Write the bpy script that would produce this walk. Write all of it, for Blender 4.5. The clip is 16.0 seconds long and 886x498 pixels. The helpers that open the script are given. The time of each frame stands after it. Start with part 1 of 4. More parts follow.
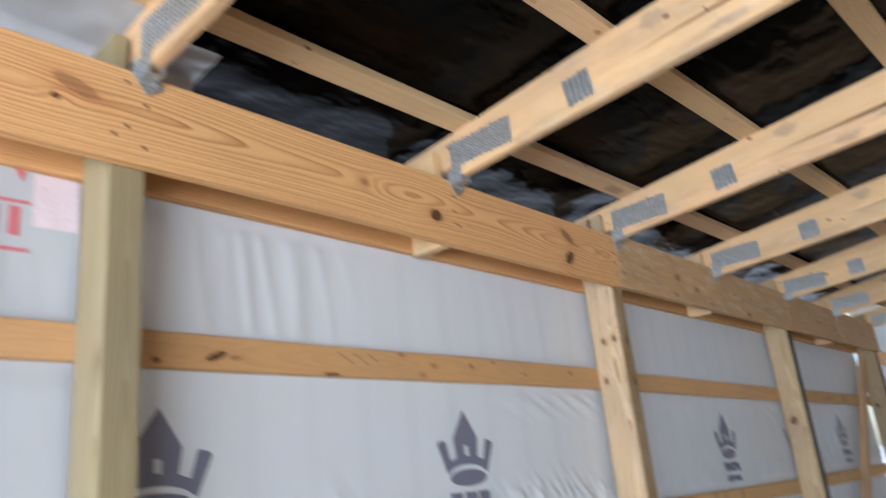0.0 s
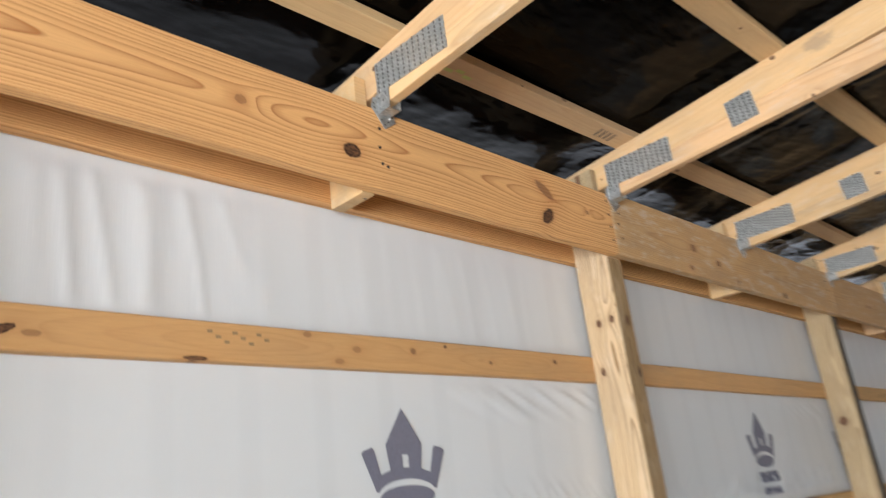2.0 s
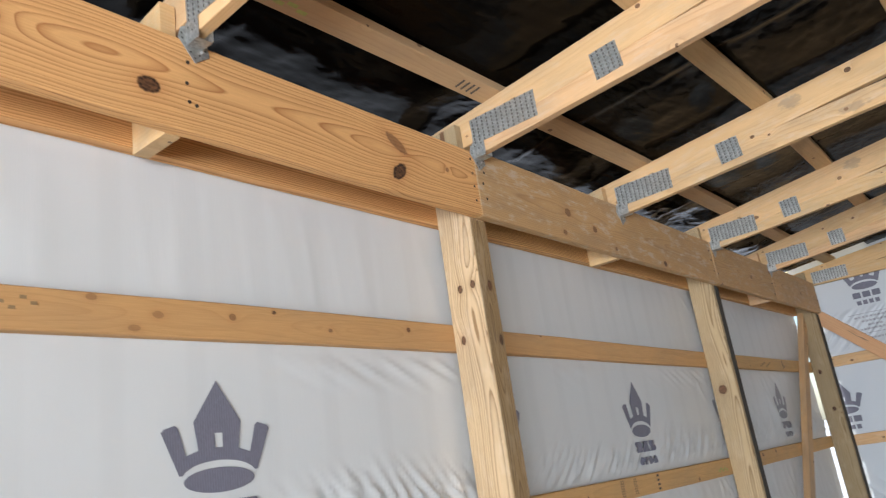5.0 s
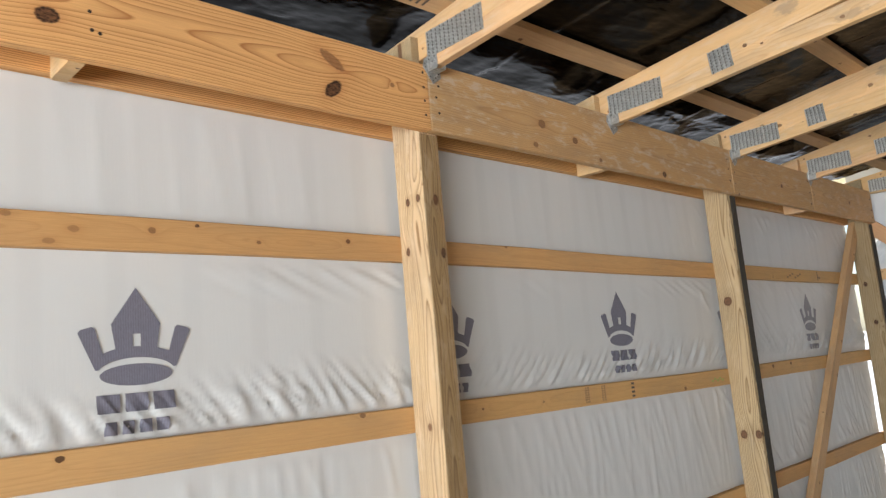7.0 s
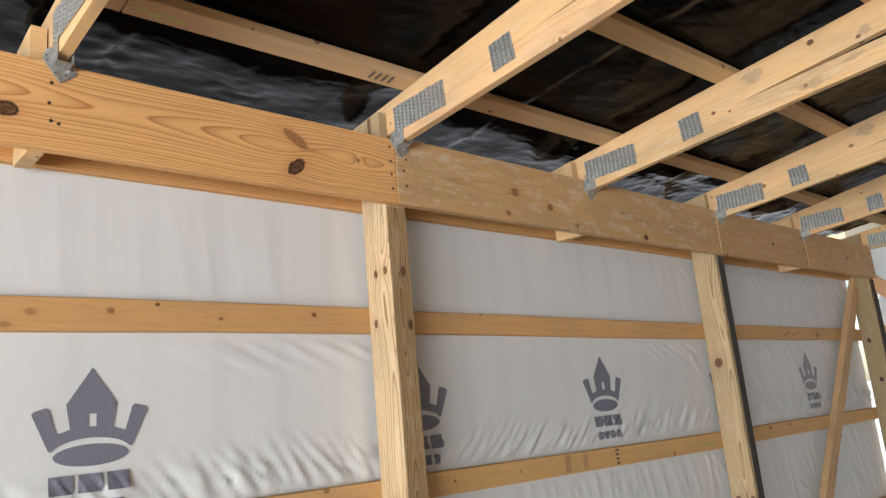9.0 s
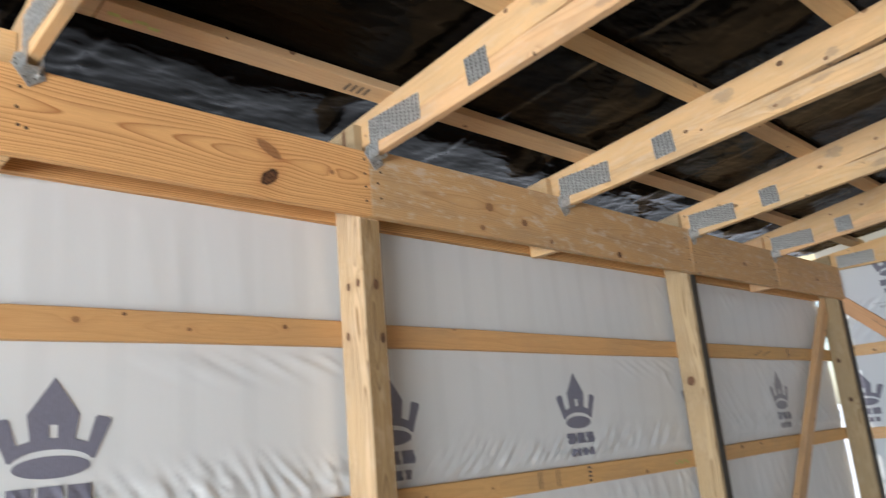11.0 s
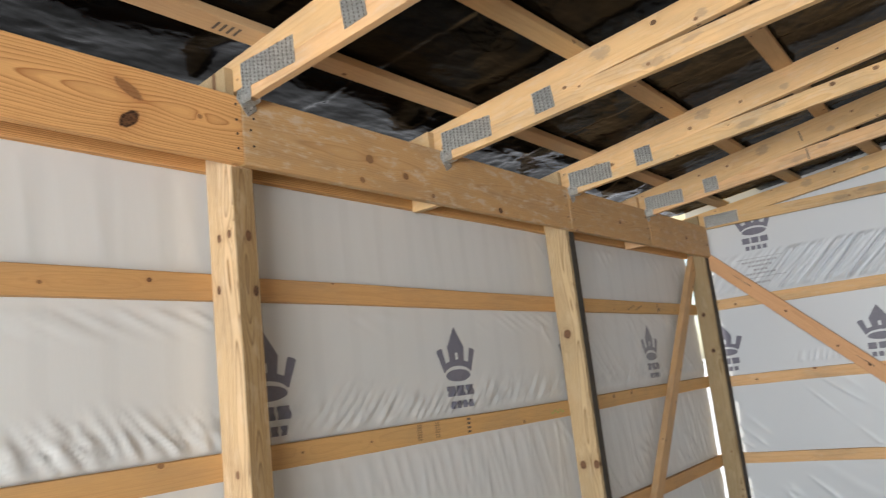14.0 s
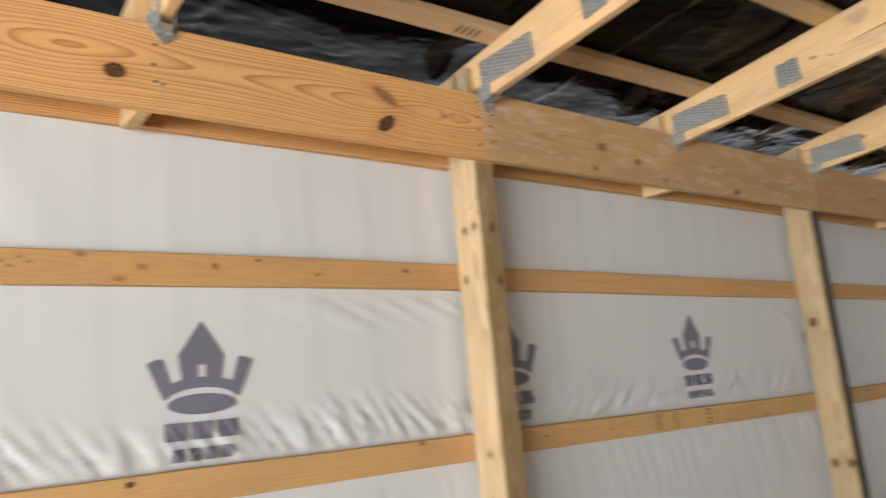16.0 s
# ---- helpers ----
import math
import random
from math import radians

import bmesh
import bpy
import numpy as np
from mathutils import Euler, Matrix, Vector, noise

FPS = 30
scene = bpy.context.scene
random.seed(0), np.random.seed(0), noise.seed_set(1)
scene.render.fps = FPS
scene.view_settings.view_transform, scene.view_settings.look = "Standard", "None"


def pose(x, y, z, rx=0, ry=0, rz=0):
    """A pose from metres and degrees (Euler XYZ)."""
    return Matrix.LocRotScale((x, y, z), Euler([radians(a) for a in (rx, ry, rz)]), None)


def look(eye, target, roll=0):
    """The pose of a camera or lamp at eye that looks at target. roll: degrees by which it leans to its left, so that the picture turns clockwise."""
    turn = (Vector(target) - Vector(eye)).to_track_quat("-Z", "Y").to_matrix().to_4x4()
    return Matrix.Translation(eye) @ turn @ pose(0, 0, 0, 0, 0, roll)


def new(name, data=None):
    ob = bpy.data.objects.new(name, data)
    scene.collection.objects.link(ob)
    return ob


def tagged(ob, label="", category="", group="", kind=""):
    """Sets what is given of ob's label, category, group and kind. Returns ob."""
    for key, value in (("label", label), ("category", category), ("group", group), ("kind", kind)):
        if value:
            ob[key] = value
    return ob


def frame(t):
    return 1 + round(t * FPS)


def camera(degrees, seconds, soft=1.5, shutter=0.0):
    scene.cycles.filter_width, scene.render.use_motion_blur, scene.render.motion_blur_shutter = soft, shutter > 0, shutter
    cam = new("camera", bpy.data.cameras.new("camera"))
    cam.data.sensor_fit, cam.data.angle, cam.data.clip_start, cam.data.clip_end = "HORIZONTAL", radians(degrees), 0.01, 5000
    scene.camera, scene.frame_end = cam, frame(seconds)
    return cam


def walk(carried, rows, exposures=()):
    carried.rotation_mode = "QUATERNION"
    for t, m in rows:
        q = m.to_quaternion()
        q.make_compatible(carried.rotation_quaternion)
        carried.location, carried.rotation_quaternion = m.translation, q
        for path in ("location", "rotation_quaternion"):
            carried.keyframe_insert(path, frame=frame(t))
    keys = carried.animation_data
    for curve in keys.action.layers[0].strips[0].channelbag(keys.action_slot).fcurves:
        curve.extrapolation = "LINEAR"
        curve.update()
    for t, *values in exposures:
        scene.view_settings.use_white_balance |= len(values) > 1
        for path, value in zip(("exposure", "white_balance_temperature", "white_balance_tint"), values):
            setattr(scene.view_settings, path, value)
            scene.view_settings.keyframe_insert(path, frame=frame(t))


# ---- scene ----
cam = camera(61.1, 16.0, 1.25, 0.8)
PATH = [
    (0, (-3.195, -1.633, 1.424), (-1.744, -0.396, 2.03), -6.0),
    (0.5, (-3.034, -1.684, 1.404), (-1.488, -0.506, 1.874), -5.4),
    (1, (-2.857, -1.589, 1.375), (-1.282, -0.427, 1.785), -5.0),
    (1.5, (-2.664, -1.428, 1.393), (-1.143, -0.244, 1.924), -6.5),
    (2, (-2.482, -1.399, 1.412), (-1.101, -0.107, 2.061), -6.8),
    (2.5, (-2.333, -1.405, 1.424), (-1.084, -0.015, 2.137), -6.8),
    (3, (-2.291, -1.416, 1.418), (-1.067, -0.001, 2.123), -7.7),
    (3.5, (-2.295, -1.434, 1.428), (-1.085, -0.003, 2.127), -7.6),
    (4, (-2.28, -1.436, 1.421), (-1.038, -0.028, 2.11), -7.4),
    (4.5, (-2.205, -1.438, 1.414), (-0.797, -0.165, 2.043), -8.1),
    (5, (-2.148, -1.426, 1.391), (-0.619, -0.267, 1.959), -8.4),
    (5.2, (-2.14, -1.437, 1.388), (-0.608, -0.281, 1.951), -8.2),
    (7.3, (-1.799, -1.971, 1.42), (-0.437, -0.537, 1.711), -4.7),
    (7.5, (-1.779, -2.008, 1.438), (-0.42, -0.572, 1.745), -4.8),
    (8, (-1.774, -2.03, 1.451), (-0.41, -0.608, 1.794), -5.5),
    (8.5, (-1.738, -2.047, 1.469), (-0.39, -0.62, 1.852), -5.1),
    (8.7, (-1.729, -2.058, 1.469), (-0.392, -0.627, 1.879), -5.0),
    (10.8, (-1.719, -2.052, 1.444), (-0.371, -0.662, 1.944), -5.2),
    (11, (-1.709, -2.053, 1.443), (-0.335, -0.683, 1.926), -5.1),
    (11.5, (-1.676, -2.069, 1.429), (-0.214, -0.779, 1.873), -5.2),
    (12, (-1.637, -2.087, 1.423), (-0.095, -0.881, 1.83), -5.6),
    (12.5, (-1.616, -2.082, 1.411), (-0.019, -0.94, 1.79), -6.0),
    (13, (-1.606, -2.076, 1.407), (0.016, -0.963, 1.77), -6.2),
    (13.5, (-1.613, -2.07, 1.411), (0.002, -0.946, 1.77), -6.4),
    (14, (-1.641, -2.053, 1.41), (-0.065, -0.874, 1.767), -6.5),
    (14.5, (-1.649, -2.052, 1.417), (-0.114, -0.817, 1.759), -6.7),
    (15, (-1.661, -2.044, 1.422), (-0.163, -0.764, 1.766), -6.4),
    (15.5, (-1.727, -2.024, 1.412), (-0.347, -0.624, 1.781), -5.7),
    (16, (-1.78, -1.993, 1.421), (-0.58, -0.438, 1.798), -5.1),
]
EXPOSURES = [(0, 0.82, 5700, 10), (0.5, 0.90, 5850, 10), (1, 0.90, 6350, 10), (1.5, 1.02, 6350, 10),
             (2.5, 1.10, 6350, 10), (4.0, 1.08, 6250, 10), (4.5, 1.07, 6150, 10), (7.5, 1.13, 6650, 10), (8.7, 1.13, 6650, 10),
             (11, 1.15, 6300, 10), (11.5, 1.14, 6350, 10), (12, 1.13, 6750, 10), (16, 1.13, 6800, 10)]
walk(cam, [(t, look(eye, target, roll)) for t, eye, target, roll in PATH], EXPOSURES)

# ---- light: open gable end, a fill added on the unseen side opposite, overcast-bright sky ----
world = bpy.data.worlds.new("sky")
scene.world = world
world.use_nodes = True
wn = world.node_tree
sky = wn.nodes.new("ShaderNodeTexSky")
sky.sky_type, sky.sun_disc = "NISHITA", False
SUN_ELEVATION, SUN_ROTATION = radians(48), radians(-20)
sky.sun_elevation, sky.sun_rotation = SUN_ELEVATION, SUN_ROTATION
wn.links.new(sky.outputs[0], wn.nodes["Background"].inputs[0])
wn.nodes["Background"].inputs[1].default_value = 0.12

sun = new("sun", bpy.data.lights.new("sun", "SUN"))
sun.data.energy, sun.data.angle, sun.data.color = 4.8, radians(0.5), (1.0, 0.95, 0.86)
sun.matrix_world = look((0, 0, 30), (-math.sin(SUN_ROTATION) * math.cos(SUN_ELEVATION) * 30,
                                     -math.cos(SUN_ROTATION) * math.cos(SUN_ELEVATION) * 30,
                                     30 - math.sin(SUN_ELEVATION) * 30))


def window_light(name, eye, target, wide, high, watts, colour):
    lamp = bpy.data.lights.new(name, "AREA")
    lamp.shape, lamp.size, lamp.size_y, lamp.energy, lamp.color = "RECTANGLE", wide, high, watts, colour
    ob = new(name, lamp)
    ob.matrix_world = look(eye, target)
    return ob


window_light("gable_opening_light", (-7.35, -3.5, 0.92), (0, -3.3, 0.85), 6.6, 1.8, 400, (0.90, 0.955, 1.0))
# weak fill added behind the camera, where no opening is known
window_light("bay_opening_light", (-5.4, -7.15, 1.1), (-5.0, 0, 0.8), 2.8, 2.1, 12, (0.86, 0.94, 1.0))


# ---- materials ----
class Nodes:
    """A short way to wire shader nodes."""

    def __init__(self, name):
        self.mat = bpy.data.materials.new(name)
        self.mat.use_nodes = True
        self.tree = self.mat.node_tree
        self.bsdf = self.tree.nodes["Principled BSDF"]

    def put(self, socket, value):
        if isinstance(value, bpy.types.NodeSocket):
            self.tree.links.new(value, socket)
        else:
            socket.default_value = value

    def node(self, kind, **settings):
        n = self.tree.nodes.new(kind)
        for key, value in settings.items():
            setattr(n, key, value)
        return n

    def math(self, op, a, b=0.0, c=0.0):
        n = self.node("ShaderNodeMath", operation=op)
        for s, v in zip(n.inputs, (a, b, c)):
            self.put(s, v)
        return n.outputs[0]

    def mix(self, f, a, b, blend="MIX"):
        n = self.node("ShaderNodeMix", data_type="RGBA", blend_type=blend)
        self.put(n.inputs[0], f)
        self.put(n.inputs[6], a)
        self.put(n.inputs[7], b)
        return n.outputs[2]

    def noise(self, vec, scale=1.0, detail=2.0, rough=0.5):
        n = self.node("ShaderNodeTexNoise")
        self.put(n.inputs["Vector"], vec)
        n.inputs["Scale"].default_value, n.inputs["Detail"].default_value = scale, detail
        n.inputs["Roughness"].default_value = rough
        return n.outputs["Fac"]

    def ramp(self, fac, *stops):
        n = self.node("ShaderNodeValToRGB")
        el = n.color_ramp.elements
        while len(el) < len(stops):
            el.new(0.5)
        for e, (p, c) in zip(el, stops):
            e.position = p
            e.color = (*c, 1) if isinstance(c, tuple) else (c, c, c, 1)
        self.put(n.inputs[0], fac)
        return n.outputs[0]

    def scaled(self, vec, sx, sy, sz, shift=0.0):
        n = self.node("ShaderNodeVectorMath", operation="MULTIPLY_ADD")
        self.put(n.inputs[0], vec)
        n.inputs[1].default_value = (sx, sy, sz)
        self.put(n.inputs[2], shift) if isinstance(shift, bpy.types.NodeSocket) else None
        return n.outputs[0]

    def xyz(self, vec):
        n = self.node("ShaderNodeSeparateXYZ")
        self.put(n.inputs[0], vec)
        return n.outputs

    def join(self, x, y, z):
        n = self.node("ShaderNodeCombineXYZ")
        for s, v in zip(n.inputs, (x, y, z)):
            self.put(s, v)
        return n.outputs[0]

    def bump(self, height, strength, distance):
        n = self.node("ShaderNodeBump")
        self.put(n.inputs["Height"], height)
        n.inputs["Strength"].default_value, n.inputs["Distance"].default_value = strength, distance
        self.put(self.bsdf.inputs["Normal"], n.outputs[0])

    def surface(self, colour, rough, metal=0.0):
        self.put(self.bsdf.inputs["Base Color"], colour)
        self.put(self.bsdf.inputs["Roughness"], rough)
        self.bsdf.inputs["Metallic"].default_value = metal


def rgb(*c):
    return (*c, 1.0)


def wood(name, early, late, spacing=0.006, pith=0.07, wander=0.02, dirt=0.15, knots=(), loose=True, contrast=1.0, chance=0.45, scuff=0.0,
         swell=(), heart=None, bend=0.034, tighten=0.0, side_knots=(), smudges=()):
    """Sawn pine. The board's length is its own x. Growth rings are cut by the faces and bend round the knots;
    knots: (x, z, half length, half height, dark) on the broad face; side_knots the same by (x, y) on the other;
    swell: (x, half length, depth) where the saw came nearer the pith, so that the rings close in long loops; smudges: (x, z, half length, half height) of yard dirt."""
    n = Nodes(name)
    co = n.node("ShaderNodeTexCoord").outputs["Object"]
    rnd = n.node("ShaderNodeObjectInfo").outputs["Random"]
    x, y, z = n.xyz(co)
    sx = n.math("MULTIPLY_ADD", rnd, 37.0, x)
    moved = n.join(sx, n.math("MULTIPLY_ADD", rnd, 11.0, y), n.math("MULTIPLY_ADD", rnd, 23.0, z))
    low = n.noise(n.scaled(moved, 1.1, 5, 5), 1.0, 2.0, 0.45)
    mid = n.noise(n.scaled(moved, 5, 16, 16), 1.0, 2.0)
    z0 = n.math("MULTIPLY_ADD", n.math("FRACT", n.math("MULTIPLY", rnd, 7.31)), 0.06, -0.03)
    zz = n.math("SUBTRACT", z, z0 if heart is None else heart)
    yy = n.math("ADD", y, pith)
    for sx0, half, deep in swell:
        e = n.math("DIVIDE", n.math("SUBTRACT", x, sx0), half)
        yy = n.math("SUBTRACT", yy, n.math("MULTIPLY", n.math("EXPONENT", n.math("MULTIPLY", n.math("MULTIPLY", e, e), -1.0)), deep))
    r = n.math("SQRT", n.math("ADD", n.math("MULTIPLY", yy, yy), n.math("MULTIPLY", zz, zz)))
    r = n.math("ADD", r, n.math("MULTIPLY", n.math("SUBTRACT", low, 0.5), wander * 3.2))
    r = n.math("ADD", r, n.math("MULTIPLY", n.math("SUBTRACT", mid, 0.5), wander * 0.28))
    knot_mask, knot_dark, halo = 0.0, 0.0, 0.0
    for across, (kx, kz, ax, az, dark, *lean) in [(z, k) for k in knots] + [(y, k) for k in side_knots]:
        dx, dz = n.math("SUBTRACT", x, kx), n.math("SUBTRACT", across, kz)
        if lean:
            dz = n.math("MULTIPLY_ADD", dx, lean[0], dz)
        ex, ez = n.math("DIVIDE", dx, ax), n.math("DIVIDE", dz, az)
        d2 = n.math("ADD", n.math("MULTIPLY", ex, ex), n.math("MULTIPLY", ez, ez))
        d2 = n.math("ADD", d2, n.math("MULTIPLY", n.math("SUBTRACT", n.noise(moved, 90.0, 2.0), 0.5), 0.9))
        wx, wz = n.math("DIVIDE", dx, ax * 4.2), n.math("DIVIDE", dz, az * 2.4)
        w2 = n.math("ADD", n.math("MULTIPLY", wx, wx), n.math("MULTIPLY", wz, wz))
        r = n.math("ADD", r, n.math("MULTIPLY", n.math("EXPONENT", n.math("MULTIPLY", w2, -1.0)), bend))
        m = n.math("SUBTRACT", 1.0, n.math("SMOOTH_MIN", n.math("MAXIMUM", n.math("MULTIPLY_ADD", d2, 2.2, -1.7), 0.0), 1.0, 0.05))
        knot_mask = n.math("MAXIMUM", knot_mask, n.math("MULTIPLY", m, min(1.0, 0.25 + 1.6 * dark)))
        rim = n.ramp(d2, (0.0, 0.75), (0.35, 0.55), (0.62, 1.0), (1.0, 1.0))
        crack = n.ramp(n.noise(n.scaled(moved, 70, 70, 150), 1.0, 3.0, 0.7), (0.40, 0.55), (0.58, 1.25))
        knot_dark = n.math("MAXIMUM", knot_dark, n.math("MINIMUM", 1.0, n.math("MULTIPLY", n.math("MULTIPLY", m, dark), n.math("MULTIPLY", rim, crack))))
        halo = n.math("MAXIMUM", halo, n.math("EXPONENT", n.math("MULTIPLY", d2, -0.45)))
    if loose:
        v = n.node("ShaderNodeTexVoronoi", voronoi_dimensions="2D")
        cell = n.join(n.math("MULTIPLY", sx, 2.6), n.math("MULTIPLY_ADD", n.math("ADD", z, y), 8.0, n.math("MULTIPLY", rnd, 91.0)), 0.0)
        n.put(v.inputs["Vector"], cell)
        v.inputs["Scale"].default_value = 1.0
        px, py, _ = n.xyz(v.outputs["Position"])
        cx, cy, _ = n.xyz(cell)
        dx, dz = n.math("DIVIDE", n.math("SUBTRACT", cx, px), 2.6), n.math("DIVIDE", n.math("SUBTRACT", cy, py), 8.0)
        cr, cg, cb = n.xyz(v.outputs["Color"])
        here = n.math("LESS_THAN", cr, chance)
        d = n.math("SQRT", n.math("ADD", n.math("MULTIPLY", n.math("MULTIPLY", dx, dx), 0.6), n.math("MULTIPLY", dz, dz)))
        d = n.math("ADD", d, n.math("MULTIPLY", n.math("SUBTRACT", n.noise(moved, 120.0, 2.0), 0.5), 0.006))
        e = n.math("DIVIDE", d, 0.024)
        r = n.math("ADD", r, n.math("MULTIPLY", n.math("MULTIPLY", n.math("EXPONENT", n.math("MULTIPLY", n.math("MULTIPLY", e, e), -1.0)), 0.012), here))
        size = n.math("MULTIPLY_ADD", cg, 0.008, 0.003)
        m = n.math("MULTIPLY", n.math("LESS_THAN", d, size), here)
        knot_mask = n.math("MAXIMUM", knot_mask, n.math("MULTIPLY", m, 0.85))
        knot_dark = n.math("MAXIMUM", knot_dark, n.math("MULTIPLY", n.math("MULTIPLY", m, cb), 0.7))
    if tighten:
        r = n.math("MULTIPLY_ADD", n.math("MULTIPLY", r, r), tighten, r)
    vary = n.math("MULTIPLY", n.math("SUBTRACT", n.noise(n.scaled(n.join(r, rnd, 0.0), 45, 5, 1), 1.0, 1.0), 0.5), 1.8)
    ring = n.math("FRACT", n.math("ADD", n.math("DIVIDE", r, spacing), vary))
    line = n.ramp(ring, (0.0, 0.45), (0.05, 0.03), (0.5, 0.08), (0.82, 0.5), (0.955, 1.0), (1.0, 0.45))
    fibre = n.noise(n.scaled(moved, 14, 420, 420), 1.0, 3.0, 0.6)
    stain = n.noise(n.scaled(moved, 2.2, 7, 7), 1.0, 4.0, 0.6)
    mark = n.math("MULTIPLY", line, n.math("MULTIPLY", n.math("MULTIPLY_ADD", stain, 0.9, 0.35), contrast))
    colour = n.mix(mark, rgb(*early), rgb(*late))
    colour = n.mix(n.math("MULTIPLY", n.math("SUBTRACT", fibre, 0.30), 0.5), colour, rgb(*[c * 0.6 for c in late]))
    colour = n.mix(n.math("MULTIPLY", halo, 0.55), colour, rgb(late[0] * 1.05, late[1], late[2]))
    grey = n.math("MULTIPLY", n.ramp(stain, (0.45, 0.0), (0.75, 1.0)), dirt)
    colour = n.mix(grey, colour, rgb(0.27, 0.22, 0.16))
    if scuff:
        rub = n.noise(n.scaled(moved, 9, 26, 30), 1.0, 5.0, 0.7)
        colour = n.mix(n.math("MULTIPLY", n.ramp(rub, (0.52, 0.0), (0.66, 1.0)), scuff), colour, rgb(0.67, 0.545, 0.40))
    for kx, kz, ax, az in smudges:
        ex, ez = n.math("DIVIDE", n.math("SUBTRACT", x, kx), ax), n.math("DIVIDE", n.math("SUBTRACT", z, kz), az)
        d2 = n.math("ADD", n.math("MULTIPLY", ex, ex), n.math("MULTIPLY", ez, ez))
        d2 = n.math("ADD", d2, n.math("MULTIPLY", n.math("SUBTRACT", n.noise(n.scaled(moved, 30, 60, 60), 1.0, 4.0, 0.65), 0.5), 2.6))
        colour = n.mix(n.math("MULTIPLY", n.ramp(d2, (0.35, 1.0), (0.95, 0.0)), 0.42), colour, rgb(0.20, 0.165, 0.13))
    tone = n.math("MULTIPLY_ADD", n.math("FRACT", n.math("MULTIPLY", rnd, 3.7)), 0.22, 0.87)
    hue = n.node("ShaderNodeHueSaturation")
    n.put(hue.inputs["Value"], tone)
    n.put(hue.inputs["Hue"], n.math("MULTIPLY_ADD", n.math("FRACT", n.math("MULTIPLY", rnd, 17.3)), 0.010, 0.495))
    n.put(hue.inputs["Color"], colour)
    colour = hue.outputs[0]
    colour = n.mix(n.math("MULTIPLY", knot_mask, 0.85), colour, rgb(0.20, 0.088, 0.042))
    colour = n.mix(knot_dark, colour, rgb(0.035, 0.016, 0.009))
    n.surface(colour, n.math("MULTIPLY_ADD", fibre, 0.2, 0.55))
    n.bsdf.inputs["Specular IOR Level"].default_value = 0.3
    n.bump(n.math("ADD", n.math("MULTIPLY", fibre, 0.7), n.math("SUBTRACT", n.math("MULTIPLY", line, 0.4), n.math("MULTIPLY", knot_dark, 2.0))), 0.35, 0.0012)
    return n.mat


HEADER_KNOTS = [(2.002, 0.046, 0.046, 0.021, 0.25, 0.45), (2.0, -0.054, 0.033, 0.025, 1.0, -0.5), (1.138, -0.034, 0.028, 0.021, 1.0),
                (0.80, 0.012, 0.016, 0.013, 0.15), (2.257, 0.012, 0.009, 0.008, 0.25),
                (-0.115, 0.035, 0.055, 0.020, 0.15, 0.25), (-0.16, -0.006, 0.010, 0.008, 0.9)]
HEADER2_KNOTS = [(-0.56, 0.000, 0.024, 0.019, 0.25), (-0.33, -0.040, 0.019, 0.015, 0.35), (0.427, -0.109, 0.018, 0.015, 0.9), (-0.617, -0.100, 0.016, 0.012, 0.25), (-0.143, -0.107, 0.012, 0.010, 0.3)]
# girt over the first bay, girt below it
GIRT_KNOTS = [(-0.870, -0.010, 0.030, 0.010, 0.9, -0.35), (-0.810, -0.012, 0.020, 0.007, 0.15), (-1.047, -0.030, 0.012, 0.008, 0.5), (-0.148, 0.036, 0.013, 0.008, 0.15),
              (0.014, 0.005, 0.015, 0.009, 0.10), (-0.048, -0.031, 0.016, 0.008, 0.10), (0.226, 0.013, 0.011, 0.009, 0.25), (0.363, 0.035, 0.007, 0.005, 0.9),
              (0.919, 0.016, 0.009, 0.008, 0.5), (0.568, -0.005, 0.008, 0.006, 0.3), (-0.460, -0.044, 0.030, 0.005, 0.8)]
EARLY, LATE = (0.79, 0.462, 0.185), (0.44, 0.185, 0.055)
pine_header = wood("pine_header", EARLY, LATE, 0.0175, 0.078, 0.009, 0.05, HEADER_KNOTS, False, 1.25, 0.45, 0.0,
                   [(-0.12, 0.52, 0.042), (1.05, 0.20, 0.026), (2.08, 0.40, 0.046)], 0.014, 0.014, 5.0)
pine_header_worn = wood("pine_header_worn", (0.68, 0.43, 0.20), (0.47, 0.25, 0.10), 0.012, 0.07, 0.014, 0.5, HEADER2_KNOTS, False, 0.85, 0.0, 0.8,
                        [(-0.50, 0.35, 0.03), (0.75, 0.40, 0.03)], 0.0, 0.014, 4.0)
pine_header_plain = wood("pine_header_plain", (0.68, 0.43, 0.205), (0.45, 0.24, 0.098), 0.011, 0.06, 0.016, 0.35, [(0.10, -0.012, 0.014, 0.012, 0.6)], True, 1.0, 0.3, 0.5,
                         [(0.1, 0.35, 0.03)], 0.0, 0.014, 4.0)
pine_outer = wood("pine_outer_header", (0.80, 0.455, 0.18), (0.46, 0.20, 0.06), 0.0065, 0.03, 0.012, 0.05, (), False, 1.6)
pine_girt_knotty = wood("pine_girt_knotty", (0.72, 0.42, 0.17), (0.50, 0.25, 0.085), 0.010, 0.06, 0.016, 0.2, GIRT_KNOTS, False, 0.35, 0.0, 0.0, [(-0.35, 0.3, 0.02), (0.7, 0.25, 0.02)], 0.0, 0.008)
pine_girt = wood("pine_girt", (0.68, 0.40, 0.17), (0.48, 0.245, 0.088), 0.010, 0.06, 0.018, 0.28, (), True, 0.38, 0.6)
pine_truss = wood("pine_truss", (0.74, 0.475, 0.24), (0.57, 0.315, 0.135), 0.010, 0.07, 0.012, 0.5, (), True, 0.5, 0.75, 0.25)
